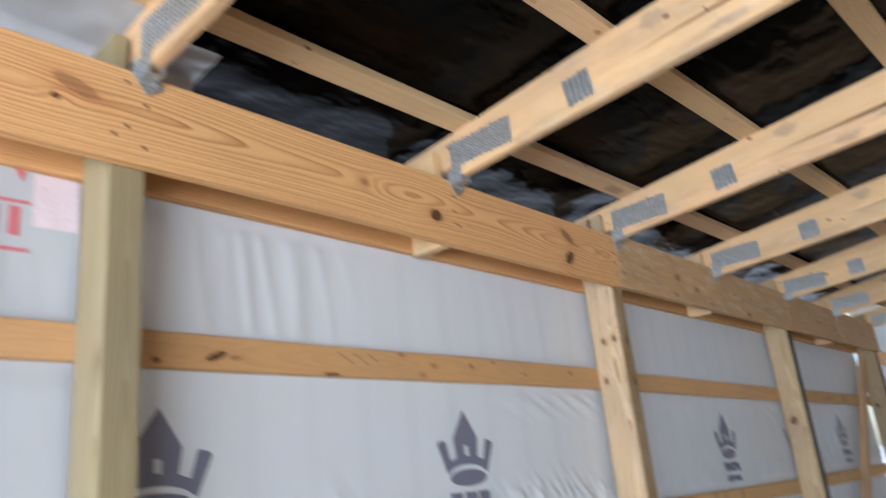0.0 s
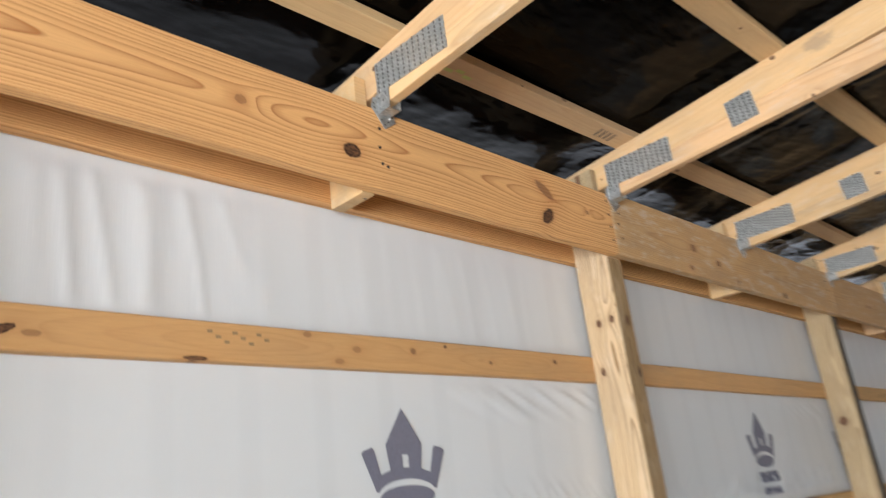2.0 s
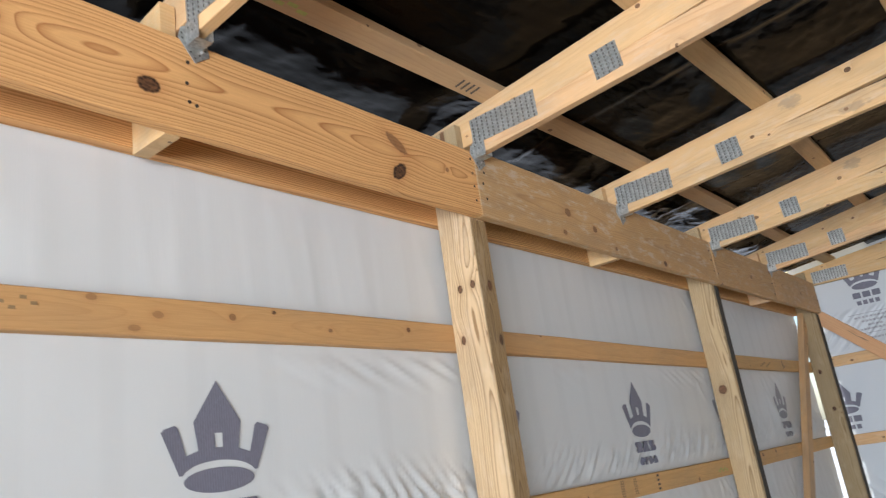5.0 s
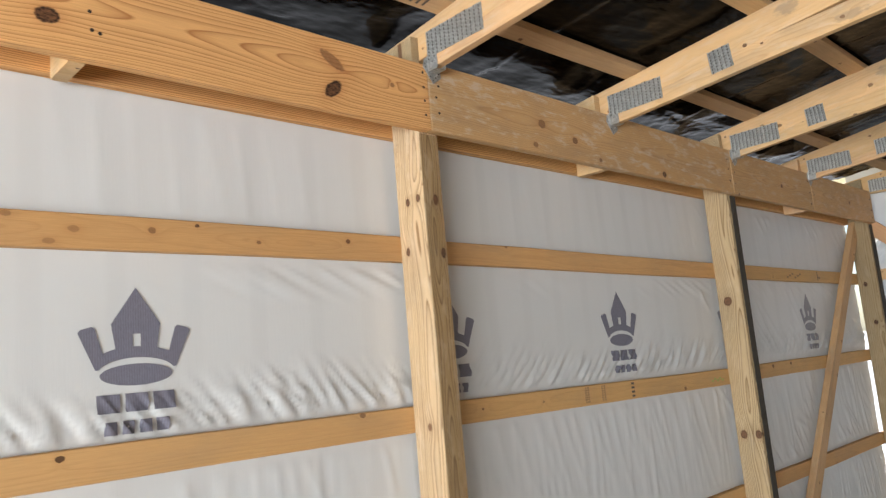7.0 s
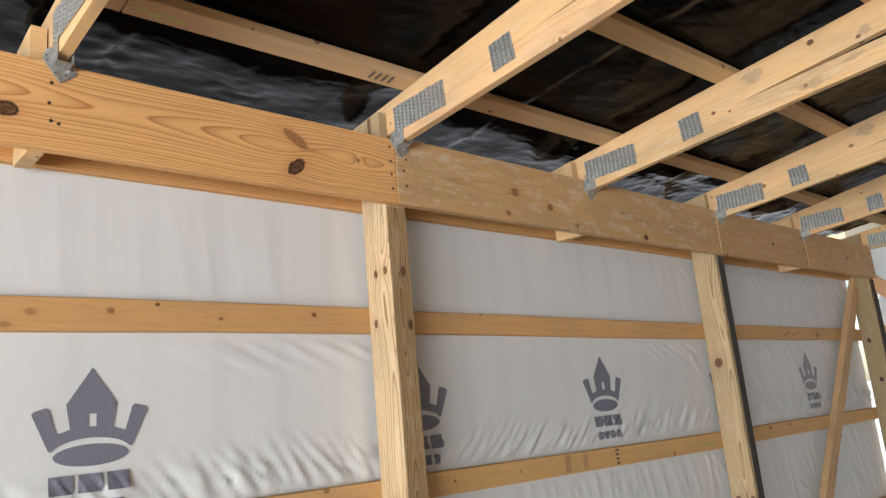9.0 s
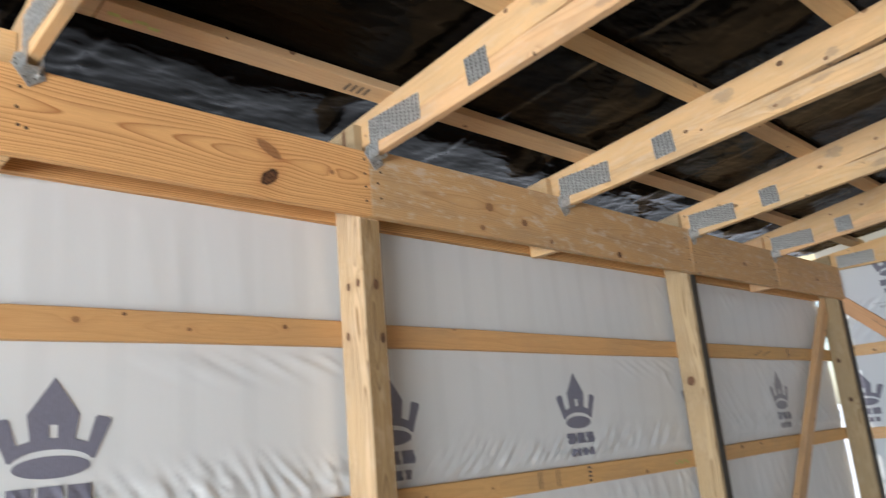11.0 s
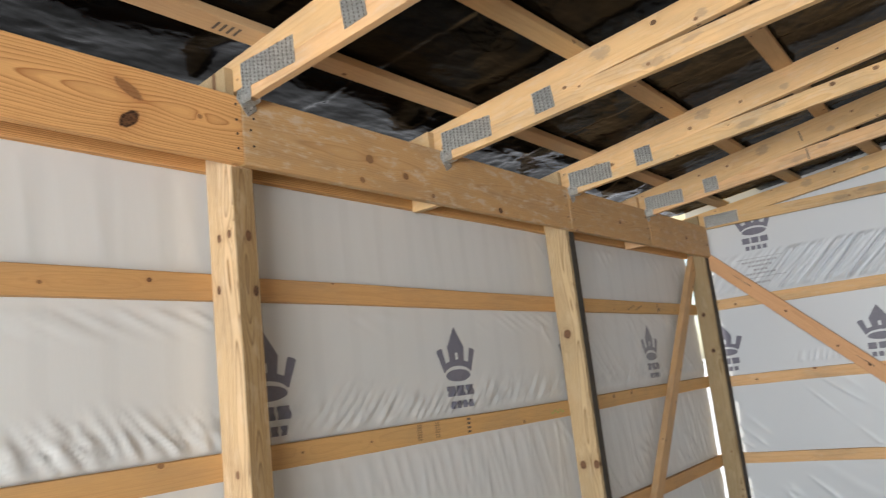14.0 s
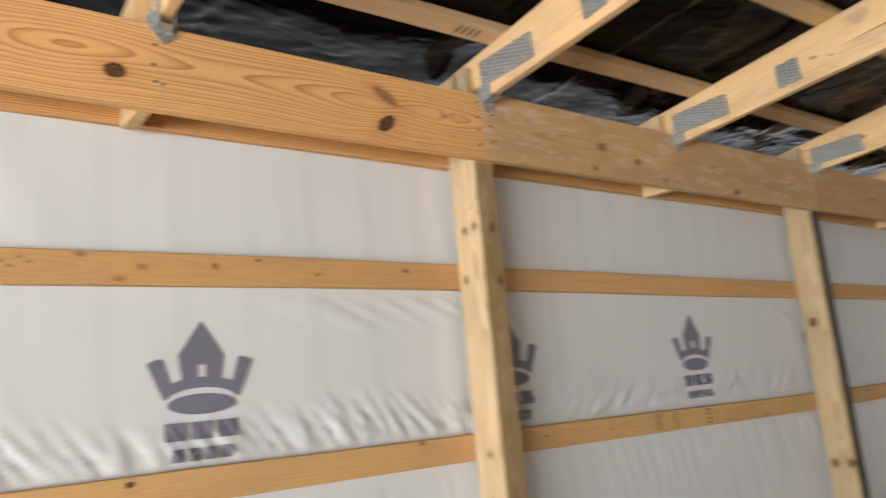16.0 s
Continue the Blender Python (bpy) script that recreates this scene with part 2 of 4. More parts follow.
pine_chord = wood("pine_chord", (0.74, 0.475, 0.24), (0.57, 0.315, 0.135), 0.010, 0.07, 0.012, 0.4, (), True, 0.5, 0.8, 0.25,
                  (), None, 0.034, 0.0, (), [(-0.73, -0.015, 0.055, 0.035), (-0.30, 0.03, 0.03, 0.02)])
pine_low_chord = wood("pine_low_chord", (0.75, 0.485, 0.25), (0.55, 0.305, 0.13), 0.009, 0.06, 0.016, 0.6, (), True, 0.7, 0.8, 0.35,
                      (), None, 0.034, 0.0, (), [(-0.66, 0.01, 0.07, 0.022), (-0.50, -0.02, 0.05, 0.015)])
pine_purlin = wood("pine_purlin", (0.60, 0.405, 0.215), (0.44, 0.265, 0.12), 0.009, 0.05, 0.012, 0.3, (), True, 0.4, 0.7)
pine_brace = wood("pine_brace", (0.76, 0.43, 0.23), (0.55, 0.27, 0.12), 0.008, 0.05, 0.014, 0.15, (), True, 0.6, 0.8)
POST_LIGHT, POST_DARK = (0.64, 0.465, 0.27), (0.28, 0.17, 0.078)
treated_post = wood("treated_post", POST_LIGHT, POST_DARK, 0.0085, 0.045, 0.026, 0.45, (), True, 1.6, 0.75, 0.25)
treated_post_mid = wood("treated_post_mid", POST_LIGHT, POST_DARK, 0.010, 0.05, 0.012, 0.4, [(0.562, -0.027, 0.016, 0.010, 0.9), (0.760, -0.012, 0.018, 0.011, 0.5), (0.25, 0.012, 0.010, 0.008, 0.6)], False, 1.5, 0.0, 0.25,
                        [(0.70, 0.20, 0.022), (-0.2, 0.4, 0.02)], 0.016, 0.012, 3.0,
                        [(0.763, 0.013, 0.015, 0.010, 0.85), (0.768, -0.044, 0.014, 0.010, 0.85), (0.581, 0.031, 0.016, 0.009, 0.8), (-0.05, -0.01, 0.014, 0.01, 0.4)])
treated_post_far = wood("treated_post_far", POST_LIGHT, POST_DARK, 0.011, 0.05, 0.016, 0.3, (), False, 1.4, 0.0, 0.2,
                        [(0.80, 0.25, 0.025), (-0.25, 0.35, 0.03)], 0.016, 0.014, 3.0,
                        [(0.387, 0.014, 0.026, 0.024, 0.6), (-0.378, 0.030, 0.024, 0.019, 0.55), (-0.378, -0.056, 0.024, 0.018, 0.55)])
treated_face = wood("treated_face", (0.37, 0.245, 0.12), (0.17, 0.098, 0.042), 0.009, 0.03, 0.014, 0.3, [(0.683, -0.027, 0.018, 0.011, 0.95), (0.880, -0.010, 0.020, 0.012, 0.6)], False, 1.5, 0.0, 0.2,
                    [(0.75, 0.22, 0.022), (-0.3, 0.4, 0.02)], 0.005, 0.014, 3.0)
treated_brown = wood("treated_brown", (0.42, 0.31, 0.175), (0.23, 0.15, 0.07), 0.0085, 0.05, 0.020, 0.4, (), True, 1.2, 0.5, 0.2,
                     (), None, 0.014, 0.0, [(0.519, 0.018, 0.018, 0.014, 1.0), (0.204, -0.013, 0.018, 0.014, 1.0)])
treated_green = wood("treated_green", (0.38, 0.305, 0.165), (0.21, 0.155, 0.075), 0.0085, 0.05, 0.024, 0.4, (), True, 1.2, 0.35)


def make_wrap(name, tint, through_light=0.0):
    """White woven house wrap: fine weave, satin sheen, the siding's ribs faintly telling through it."""
    n = Nodes(name)
    co = n.node("ShaderNodeTexCoord").outputs["Object"]
    x, y, z = n.xyz(co)
    blot = n.noise(n.scaled(co, 1.3, 1, 1.1), 1.0, 3.0)
    fine = n.noise(n.scaled(co, 160, 20, 14), 1.0, 2.0)
    rib = n.math("ABSOLUTE", n.math("SUBTRACT", n.math("FRACT", n.math("MULTIPLY_ADD", x, 1 / 0.22, 0.3 + 20)), 0.5))
    band = n.ramp(rib, (0.0, 1.0), (0.09, 0.85), (0.17, 0.0), (1.0, 0.0))
    colour = n.mix(blot, rgb(*[c * 0.93 for c in tint]), rgb(*tint))
    colour = n.mix(n.math("MULTIPLY", band, n.math("MULTIPLY_ADD", blot, 0.35, 0.03)), colour, rgb(*[c * 0.80 for c in tint]))
    n.surface(colour, n.math("MULTIPLY_ADD", fine, 0.15, 0.26))
    n.bsdf.inputs["Specular IOR Level"].default_value = 0.5
    weave = n.node("ShaderNodeTexWave", wave_type="BANDS", bands_direction="X")
    n.put(weave.inputs["Vector"], co)
    weave.inputs["Scale"].default_value, weave.inputs["Distortion"].default_value = 55.0, 1.5
    n.bump(n.math("ADD", n.math("MULTIPLY", weave.outputs["Fac"], 0.12), fine), 0.22, 0.0012)
    if through_light:
        tr = n.node("ShaderNodeBsdfTranslucent")
        n.put(tr.inputs[0], colour)
        mx = n.node("ShaderNodeMixShader")
        mx.inputs[0].default_value = through_light
        n.tree.links.new(n.bsdf.outputs[0], mx.inputs[1])
        n.tree.links.new(tr.outputs[0], mx.inputs[2])
        n.tree.links.new(mx.outputs[0], n.tree.nodes["Material Output"].inputs[0])
    return n.mat


wrap_white = make_wrap("wrap_white", (0.71, 0.722, 0.725))
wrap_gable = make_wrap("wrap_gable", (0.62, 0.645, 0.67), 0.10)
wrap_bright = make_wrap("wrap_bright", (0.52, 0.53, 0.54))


def make_print(name, colour):
    n = Nodes(name)
    co = n.node("ShaderNodeTexCoord").outputs["Object"]
    weave = n.node("ShaderNodeTexWave", wave_type="BANDS", bands_direction="X")
    n.put(weave.inputs["Vector"], co)
    weave.inputs["Scale"].default_value, weave.inputs["Distortion"].default_value = 45.0, 2.5
    dots = n.math("ADD", n.math("MULTIPLY", n.noise(n.scaled(co, 150, 150, 150), 1.0, 2.0), 0.6), n.math("MULTIPLY", weave.outputs["Fac"], 0.45))
    n.surface(n.mix(dots, rgb(*[c * 0.72 for c in colour]), rgb(*[min(1, c * 1.3) for c in colour])), 0.5)
    return n.mat


print_purple = make_print("print_purple", (0.175, 0.173, 0.222))
print_faded = make_print("print_faded", (0.27, 0.268, 0.30))
print_grey = make_print("print_grey", (0.36, 0.36, 0.38))
print_red = make_print("print_red", (0.55, 0.16, 0.17))
print_pink = make_print("print_pink", (0.72, 0.60, 0.62))


def make_black():
    n = Nodes("black_underlayment")
    co = n.node("ShaderNodeTexCoord").outputs["Object"]
    a = n.noise(n.scaled(co, 2.6, 5, 3), 1.0, 3.0, 0.5)
    patch = n.ramp(n.noise(n.scaled(co, 1.7, 3, 2), 1.0, 2.0), (0.42, 0.05), (0.62, 1.0))
    b = n.math("MULTIPLY", n.noise(n.scaled(co, 17, 34, 20), 1.0, 3.0, 0.55), patch)
    n.surface(n.mix(a, rgb(0.0008, 0.0007, 0.0006), rgb(0.0022, 0.0018, 0.0014)), n.math("MULTIPLY_ADD", a, 0.16, 0.10))
    n.bsdf.inputs["Specular IOR Level"].default_value = 0.05
    n.bump(n.math("ADD", n.math("MULTIPLY", a, 3.0), n.math("MULTIPLY", b, 0.28)), 0.5, 0.018)
    return n.mat


black_sheet = make_black()


def make_steel():
    n = Nodes("galvanised_steel")
    co = n.node("ShaderNodeTexCoord").outputs["Object"]
    v = n.node("ShaderNodeTexVoronoi")
    n.put(v.inputs["Vector"], co)
    v.inputs["Scale"].default_value = 130.0
    spangle, _, _ = n.xyz(v.outputs["Color"])
    a = n.noise(co, 30.0, 3.0)
    n.surface(n.mix(spangle, rgb(0.40, 0.41, 0.40), rgb(0.62, 0.63, 0.62)), n.math("MULTIPLY_ADD", a, 0.25, 0.26), 0.75)
    return n.mat


steel = make_steel()


def plain(name, colour, rough=0.7, metal=0.0, vary=0.15, scale=6.0, bumpy=0.0):
    n = Nodes(name)
    co = n.node("ShaderNodeTexCoord").outputs["Object"]
    a = n.noise(co, scale, 4.0, 0.6)
    n.surface(n.mix(a, rgb(*[c * (1 - vary) for c in colour]), rgb(*[min(1, c * (1 + vary)) for c in colour])), rough, metal)
    if bumpy:
        n.bump(n.noise(co, scale * 8, 4.0, 0.6), 0.5, bumpy)
    return n.mat


dark_slab = plain("dark_slab_wood", (0.055, 0.047, 0.037), 0.85, 0, 0.5, 14, 0.003)
slot_dark = plain("punched_slot", (0.13, 0.125, 0.115), 0.6, 0.3)
nail_dark = plain("nail_head", (0.045, 0.028, 0.018), 0.9, 0.0)
ink_dark = plain("stamp_ink", (0.10, 0.08, 0.06), 0.8, 0, 0.4, 60)
ink_brown = plain("stamp_ink_brown", (0.30, 0.19, 0.09), 0.8, 0, 0.3, 60)
ink_green = plain("stamp_ink_green", (0.42, 0.46, 0.14), 0.8, 0, 0.3, 60)
label_white = plain("label_white", (0.75, 0.75, 0.75), 0.6)
floor_dirt = plain("packed_dirt", (0.50, 0.415, 0.31), 0.9, 0, 0.2, 1.5, 0.01)
pale_gravel = plain("pale_gravel", (0.47, 0.49, 0.52), 0.95, 0, 0.3, 0.6, 0.03)
far_wall_brown = plain("unseen_wall_brown", (0.30, 0.20, 0.11), 0.8, 0, 0.2, 3.0)
siding_metal = plain("painted_siding", (0.50, 0.50, 0.48), 0.4, 0.0, 0.05, 2.0)
roof_metal = plain("roof_metal", (0.40, 0.40, 0.40), 0.35, 0.3, 0.05, 2.0)


# made-up panel that lets sun through, for the sunlit yellow strip by the gable
def make_sunlit_strip():
    n = Nodes("yellow_strip_panel")
    tr = n.node("ShaderNodeBsdfTranslucent")
    tr.inputs[0].default_value = rgb(0.80, 0.66, 0.34)
    n.surface(rgb(0.62, 0.52, 0.30), 0.5)
    mx = n.node("ShaderNodeMixShader")
    mx.inputs[0].default_value = 0.2
    n.tree.links.new(n.bsdf.outputs[0], mx.inputs[1])
    n.tree.links.new(tr.outputs[0], mx.inputs[2])
    n.tree.links.new(mx.outputs[0], n.tree.nodes["Material Output"].inputs[0])
    return n.mat


yellow_panel = make_sunlit_strip()


# ---- building helpers ----
def mesh_of(bm, name, mats):
    me = bpy.data.meshes.new(name)
    bm.to_mesh(me)
    bm.free()
    for m in mats if isinstance(mats, (list, tuple)) else [mats]:
        me.materials.append(m)
    return me


def part(name, bm, material, parent=None, label="", m=None):
    ob = new(name, mesh_of(bm, name, material))
    if parent:
        ob.parent = parent
    if m is not None:
        ob.matrix_local = m
    if label:
        ob["label"] = label
    return ob


def box(bm, lo, hi, bevel=0.0, slot=0):
    lo, hi = Vector(lo), Vector(hi)
    made = bmesh.ops.create_cube(bm, size=1.0, matrix=Matrix.LocRotScale((lo + hi) / 2, None, hi - lo))
    verts = made["verts"]
    for f in {f for v in verts for f in v.link_faces}:
        f.material_index = slot
    if bevel:
        edges = list({e for v in verts for e in v.link_edges})
        bmesh.ops.bevel(bm, geom=edges, offset=bevel, segments=1, affect="EDGES", profile=0.5)
    return verts


def board_mesh(length, wide, thick, bevel=0.003, cuts=1, wobble=0.0, seed=0):
    """A sawn board about its centre: length on x, thickness on y, width on z."""
    bm = bmesh.new()
    box(bm, (-length / 2, -thick / 2, -wide / 2), (length / 2, thick / 2, wide / 2), bevel)
    if wobble:
        for k in range(1, int(length / 0.35)):
            at = -length / 2 + k * 0.35
            bmesh.ops.bisect_plane(bm, geom=bm.verts[:] + bm.edges[:] + bm.faces[:], plane_co=(at, 0, 0), plane_no=(1, 0, 0))
        for v in bm.verts:
            v.co.z += wobble * noise.noise((v.co.x * 0.9, seed, 0)) + 0.25 * wobble * noise.noise((v.co.x * 4, seed, v.co.z * 9))
            v.co.y += 0.6 * wobble * noise.noise((v.co.x * 0.7, seed + 9, 0))
    return bm


def board(name, p, q, wide, thick, material, parent=None, side=(0, 1, 0), label="", bevel=0.003, wobble=0.0, seed=0):
    """A board from p to q (ends of its centre line); side: the way its thickness points."""
    p, q = Vector(p), Vector(q)
    ax = (q - p).normalized()
    sy = Vector(side)
    sy = (sy - ax * sy.dot(ax)).normalized()
    sz = ax.cross(sy)
    m = Matrix((ax, sy, sz)).transposed().to_4x4()
    m.translation = (p + q) / 2
    return part(name, board_mesh((q - p).length, wide, thick, bevel, 1, wobble, seed), material, parent, label, m)


def empty(name, at=(0, 0, 0)):
    ob = new(name)
    ob.matrix_world = Matrix.Translation(at)
    ob.empty_display_size = 0.1
    return ob


def nail(parent, at, normal=(0, -1, 0), r=0.0058):
    bm = bmesh.new()
    q = Vector(normal).to_track_quat("Z", "Y").to_matrix().to_4x4()
    bmesh.ops.create_cone(bm, cap_ends=True, segments=8, radius1=r, radius2=r * 0.8, depth=0.003, matrix=q)
    return part("nail", bm, nail_dark, parent, "", Matrix.Translation(at))


# ---- sizes of the building ----
HEAD_LOW, HEAD_HIGH = 2.255, 2.523          # side header boards
POST_IN, POST_OUT = 0.040, 0.186            # posts between the two headers
GIRT_OUT, WRAP = 0.222, 0.226
END_IN, END_OUT, END_WRAP = 5.060, 5.096, 5.100
LEFT_END, FAR_SIDE = -7.4, -7.2
RIDGE = FAR_SIDE / 2 + 0.1
TOP0, TOP_SLOPE = 2.648, 0.118              # upper edge of the trusses' top chord
LOW0, LOW_SLOPE = 2.468, 0.075              # lower edge of their bottom chord


def lift(x):
    """The trusses sit a little higher towards the open end."""
    return min(0.040, max(0.0, 0.018 * (1.2 - x)))


def twist(x):
    """The roof is pitched a little more towards the gable bay."""
    return max(0.0, min(x - 1.2, 2.46, (4.96 - x) * 1.9))


def top_slope(x):
    return TOP_SLOPE + 0.018 * twist(x)


def roof_z(y, above=0.0, x=0.0):
    run = y if y > RIDGE else 2 * RIDGE - y
    return TOP0 + 0.009 * min(1.0, twist(x)) - top_slope(x) * run + above + lift(x)


# ---- ground, floor ----
bm = bmesh.new()
bmesh.ops.create_grid(bm, x_segments=40, y_segments=40, size=400)
for v in bm.verts:
    if v.co.length > 30:
        v.co.z += noise.noise((v.co.x * 0.02, v.co.y * 0.02, 0)) * 1.2
    v.co.z -= 0.06
tagged(part("ground", bm, pale_gravel), "pale gravel yard round the building", "ground", kind="structure")
bm = bmesh.new()
box(bm, (LEFT_END, FAR_SIDE - 0.2, -0.12), (END_OUT, WRAP, 0.0))
tagged(part("floor", bm, floor_dirt), "packed pale dirt floor", "floor", kind="structure")


# ---- house wrap on the walls ----
def smooth(a, b, t):
    t = min(1.0, max(0.0, (t - a) / (b - a)))
    return t * t * (3 - 2 * t)


GIRT_Z = [(0.49, 0.583), (1.165, 1.262), (1.790, 1.887)]


def clear_of_girts(z):
    """0 where the wrap is held by a girt, 1 between girts."""
    k = 1.0
    for lo, hi in GIRT_Z + [(2.252, 2.8)]:
        k *= 1 - smooth(-0.05, 0.0, z - lo) * (1 - smooth(0.0, 0.045, z - hi))
    return k


def side_relief(x, z):
    """How far the side wall's wrap stands in from its plane."""
    n1 = noise.noise((x * 1.7, z * 1.7, 3.1))
    d = 0.004 * n1 + 0.002 * noise.noise((x * 6, z * 4, 8.0))
    if 1.26 < z < 1.80:                      # slack gathered in ruffles over the middle girt
        low = smooth(1.26, 1.285, z) * (1 - smooth(1.31 + 0.06 * n1, 1.48 + 0.12 * n1, z))
        u = x + 0.75 * (z - 1.26) * (1 if x < 0.0 else -1.5)
        ridge = max(0.0, 1 - 3.0 * abs(noise.noise((u * 18, z * 2.2, 1.0)))) ** 2.4
        ridge += 0.6 * max(0.0, 1 - 2.6 * abs(noise.noise((u * 36 + 3, z * 3, 2.0)))) ** 2.0
        d += 0.016 * low * ridge * (0.75 + 0.5 * noise.noise((x * 2.3, 0, 7)))
        near = 0.55 * smooth(0.0, 0.25, noise.noise((x * 1.9, 2.0, 81)))
        for post in (-2.4, 0.0, 2.44, 4.9):  # creases pulled from the posts
            near = max(near, smooth(0.62, 0.12, abs(x - post + 0.28)) if x < post else 0.0)
        hi = smooth(1.64, 1.74, z) * (1 - smooth(1.775, 1.80, z))
        u = x * 0.42 + z * 0.9
        d += 0.010 * near * hi * max(0.0, 1 - 3.0 * abs(noise.noise((u * 24, x * 1.5, 4.0)))) ** 2
    elif z > 1.887:                          # long upright folds
        wave = 0.8 * max(0.0, 1 - 3.2 * abs(noise.noise((x * 9 + 0.9 * z, z * 0.9, 12.0)))) ** 2.0 + 0.5 * max(0.0, noise.noise((x * 21 + z, z * 2, 13.0)))
        where = 0.16 + smooth(-1.3, -1.9, x) * smooth(-2.6, -2.3, x) * 0.65 + smooth(-2.5, -2.7, x)
        d += 0.009 * where * max(0.0, wave)
    elif z < 1.172:
        wave = max(0.0, 1 - 2.6 * abs(noise.noise((x * 9 + 2.5 * z, z * 1.2, 22.0)))) ** 1.8
        d += 0.004 * wave * (0.4 + 0.6 * smooth(0.75, 1.15, z)) + 0.0035 * max(0, noise.noise((x * 34, z * 2, 25)))
        d += 0.012 * smooth(4.1, 4.8, x) * max(0.0, noise.noise((x * 22 + 6 * z, z * 3, 27)))
    if x > 2.3:                              # slanting creases in the corner bay
        u = x * 0.9 + z * 0.75
        d += 0.008 * max(0.0, 1 - 4.0 * abs(noise.noise((u * 9, (x - z) * 1.1, 71.0)))) ** 2 * smooth(0.0, 0.3, noise.noise((x * 2.4, z * 2.4, 72.0)))
    return max(-0.003, d) * clear_of_girts(z)


def end_relief(y, z):
    d = 0.004 * noise.noise((y * 1.7, z * 1.7, 33.1)) + 0.002 * noise.noise((y * 6, z * 4, 38.0))
    if z > 1.887:                            # long slanting creases under the roof
        u, v = y * 0.80 + z * 0.85, y - z
        ridge = max(0.0, 1 - 3.2 * abs(noise.noise((u * 11, v * 0.55, 41.0)))) ** 2.2
        ridge += 0.7 * max(0.0, 1 - 3.0 * abs(noise.noise((u * 22, v * 0.8, 42.0)))) ** 2.0
        d += 0.042 * (0.2 + 0.8 * smooth(-0.30, -0.75, y)) * ridge
    elif 1.26 < z < 1.80:
        low = smooth(1.26, 1.275, z) * (1 - smooth(1.28, 1.40, z))
        some = smooth(-0.15, 0.25, noise.noise((y * 2.1, 0.0, 45.0)))
        d += 0.011 * low * some * max(0.0, 1 - 3.0 * abs(noise.noise((y * 20 + 7 * z, z * 2, 44.0)))) ** 2.0
    else:
        u = y * 0.7 - z * 0.8
        d += 0.012 * max(0.0, 1 - 5.0 * abs(noise.noise((u * 5, (y + z) * 0.6, 47.0)))) ** 2.0 * smooth(-0.1, 0.3, noise.noise((y * 1.6, z * 2.2, 48.0)))
    return max(-0.003, d) * clear_of_girts(z)


def sheet(name, us, vs, place):
    """A sheet as a grid over us and vs; place(u, v) gives the point."""
    verts = [place(u, v) for v in vs for u in us]
    w = len(us)
    faces = [(j * w + i, j * w + i + 1, (j + 1) * w + i + 1, (j + 1) * w + i) for j in range(len(vs) - 1) for i in range(w - 1)]
    me = bpy.data.meshes.new(name)
    me.from_pydata(verts, [], faces)
    for p in me.polygons:
        p.use_smooth = True
    return me


def steps(a, b, d):
    k = max(1, round(abs(b - a) / d))
    return [a + (b - a) * i / k for i in range(k + 1)]


me = sheet("wall_side", steps(-2.44, 4.965, 0.0125), steps(0.0, 2.51, 0.0125),
           lambda u, v: (u + 0.012 * noise.noise((0.5, v * 5, 3)) * smooth(4.7, 4.96, u), WRAP - side_relief(u, v), v))
me.materials.append(wrap_white)
wall_side = tagged(new("wall_side", me), "white house wrap stretched behind pine girts", "wall", kind="structure")
me = sheet("wall_side_left", steps(LEFT_END, -2.435, 0.025), steps(0.0, 2.50, 0.025),
           lambda u, v: (u, WRAP - 0.003 - side_relief(u, v), v))
me.materials.append(wrap_bright)
wall_side_left = tagged(new("wall_side_left", me), "bright white house wrap with red print", "wall", kind="structure")
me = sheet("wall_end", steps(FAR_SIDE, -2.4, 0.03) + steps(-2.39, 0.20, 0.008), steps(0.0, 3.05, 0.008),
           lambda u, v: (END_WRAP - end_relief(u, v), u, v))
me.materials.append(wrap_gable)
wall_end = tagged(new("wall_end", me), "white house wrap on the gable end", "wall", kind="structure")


def ribbed(name, a, b, z0, z1, place, material, label):
    """Ribbed metal sheeting outside the wrap."""
    line = []
    k = a
    while k < b:
        for du, out in ((0, 0.0), (0.18, 0.0), (0.19, 0.016), (0.21, 0.016)):
            if k + du < b:
                line.append((k + du, out))
        k += 0.22
    line.append((b, 0.0))
    verts = [place(u, out, z) for z in (z0, z1) for u, out in line]
    w = len(line)
    me = bpy.data.meshes.new(name)
    me.from_pydata(verts, [], [(i, i + 1, w + i + 1, w + i) for i in range(w - 1)])
    me.materials.append(material)
    return tagged(new(name, me), label, "siding", kind="structure")


ribbed("siding_side", LEFT_END, 4.955, -0.02, 2.515, lambda u, o, z: (u, WRAP + 0.008 + o, z), siding_metal, "ribbed metal siding outside the wrap")

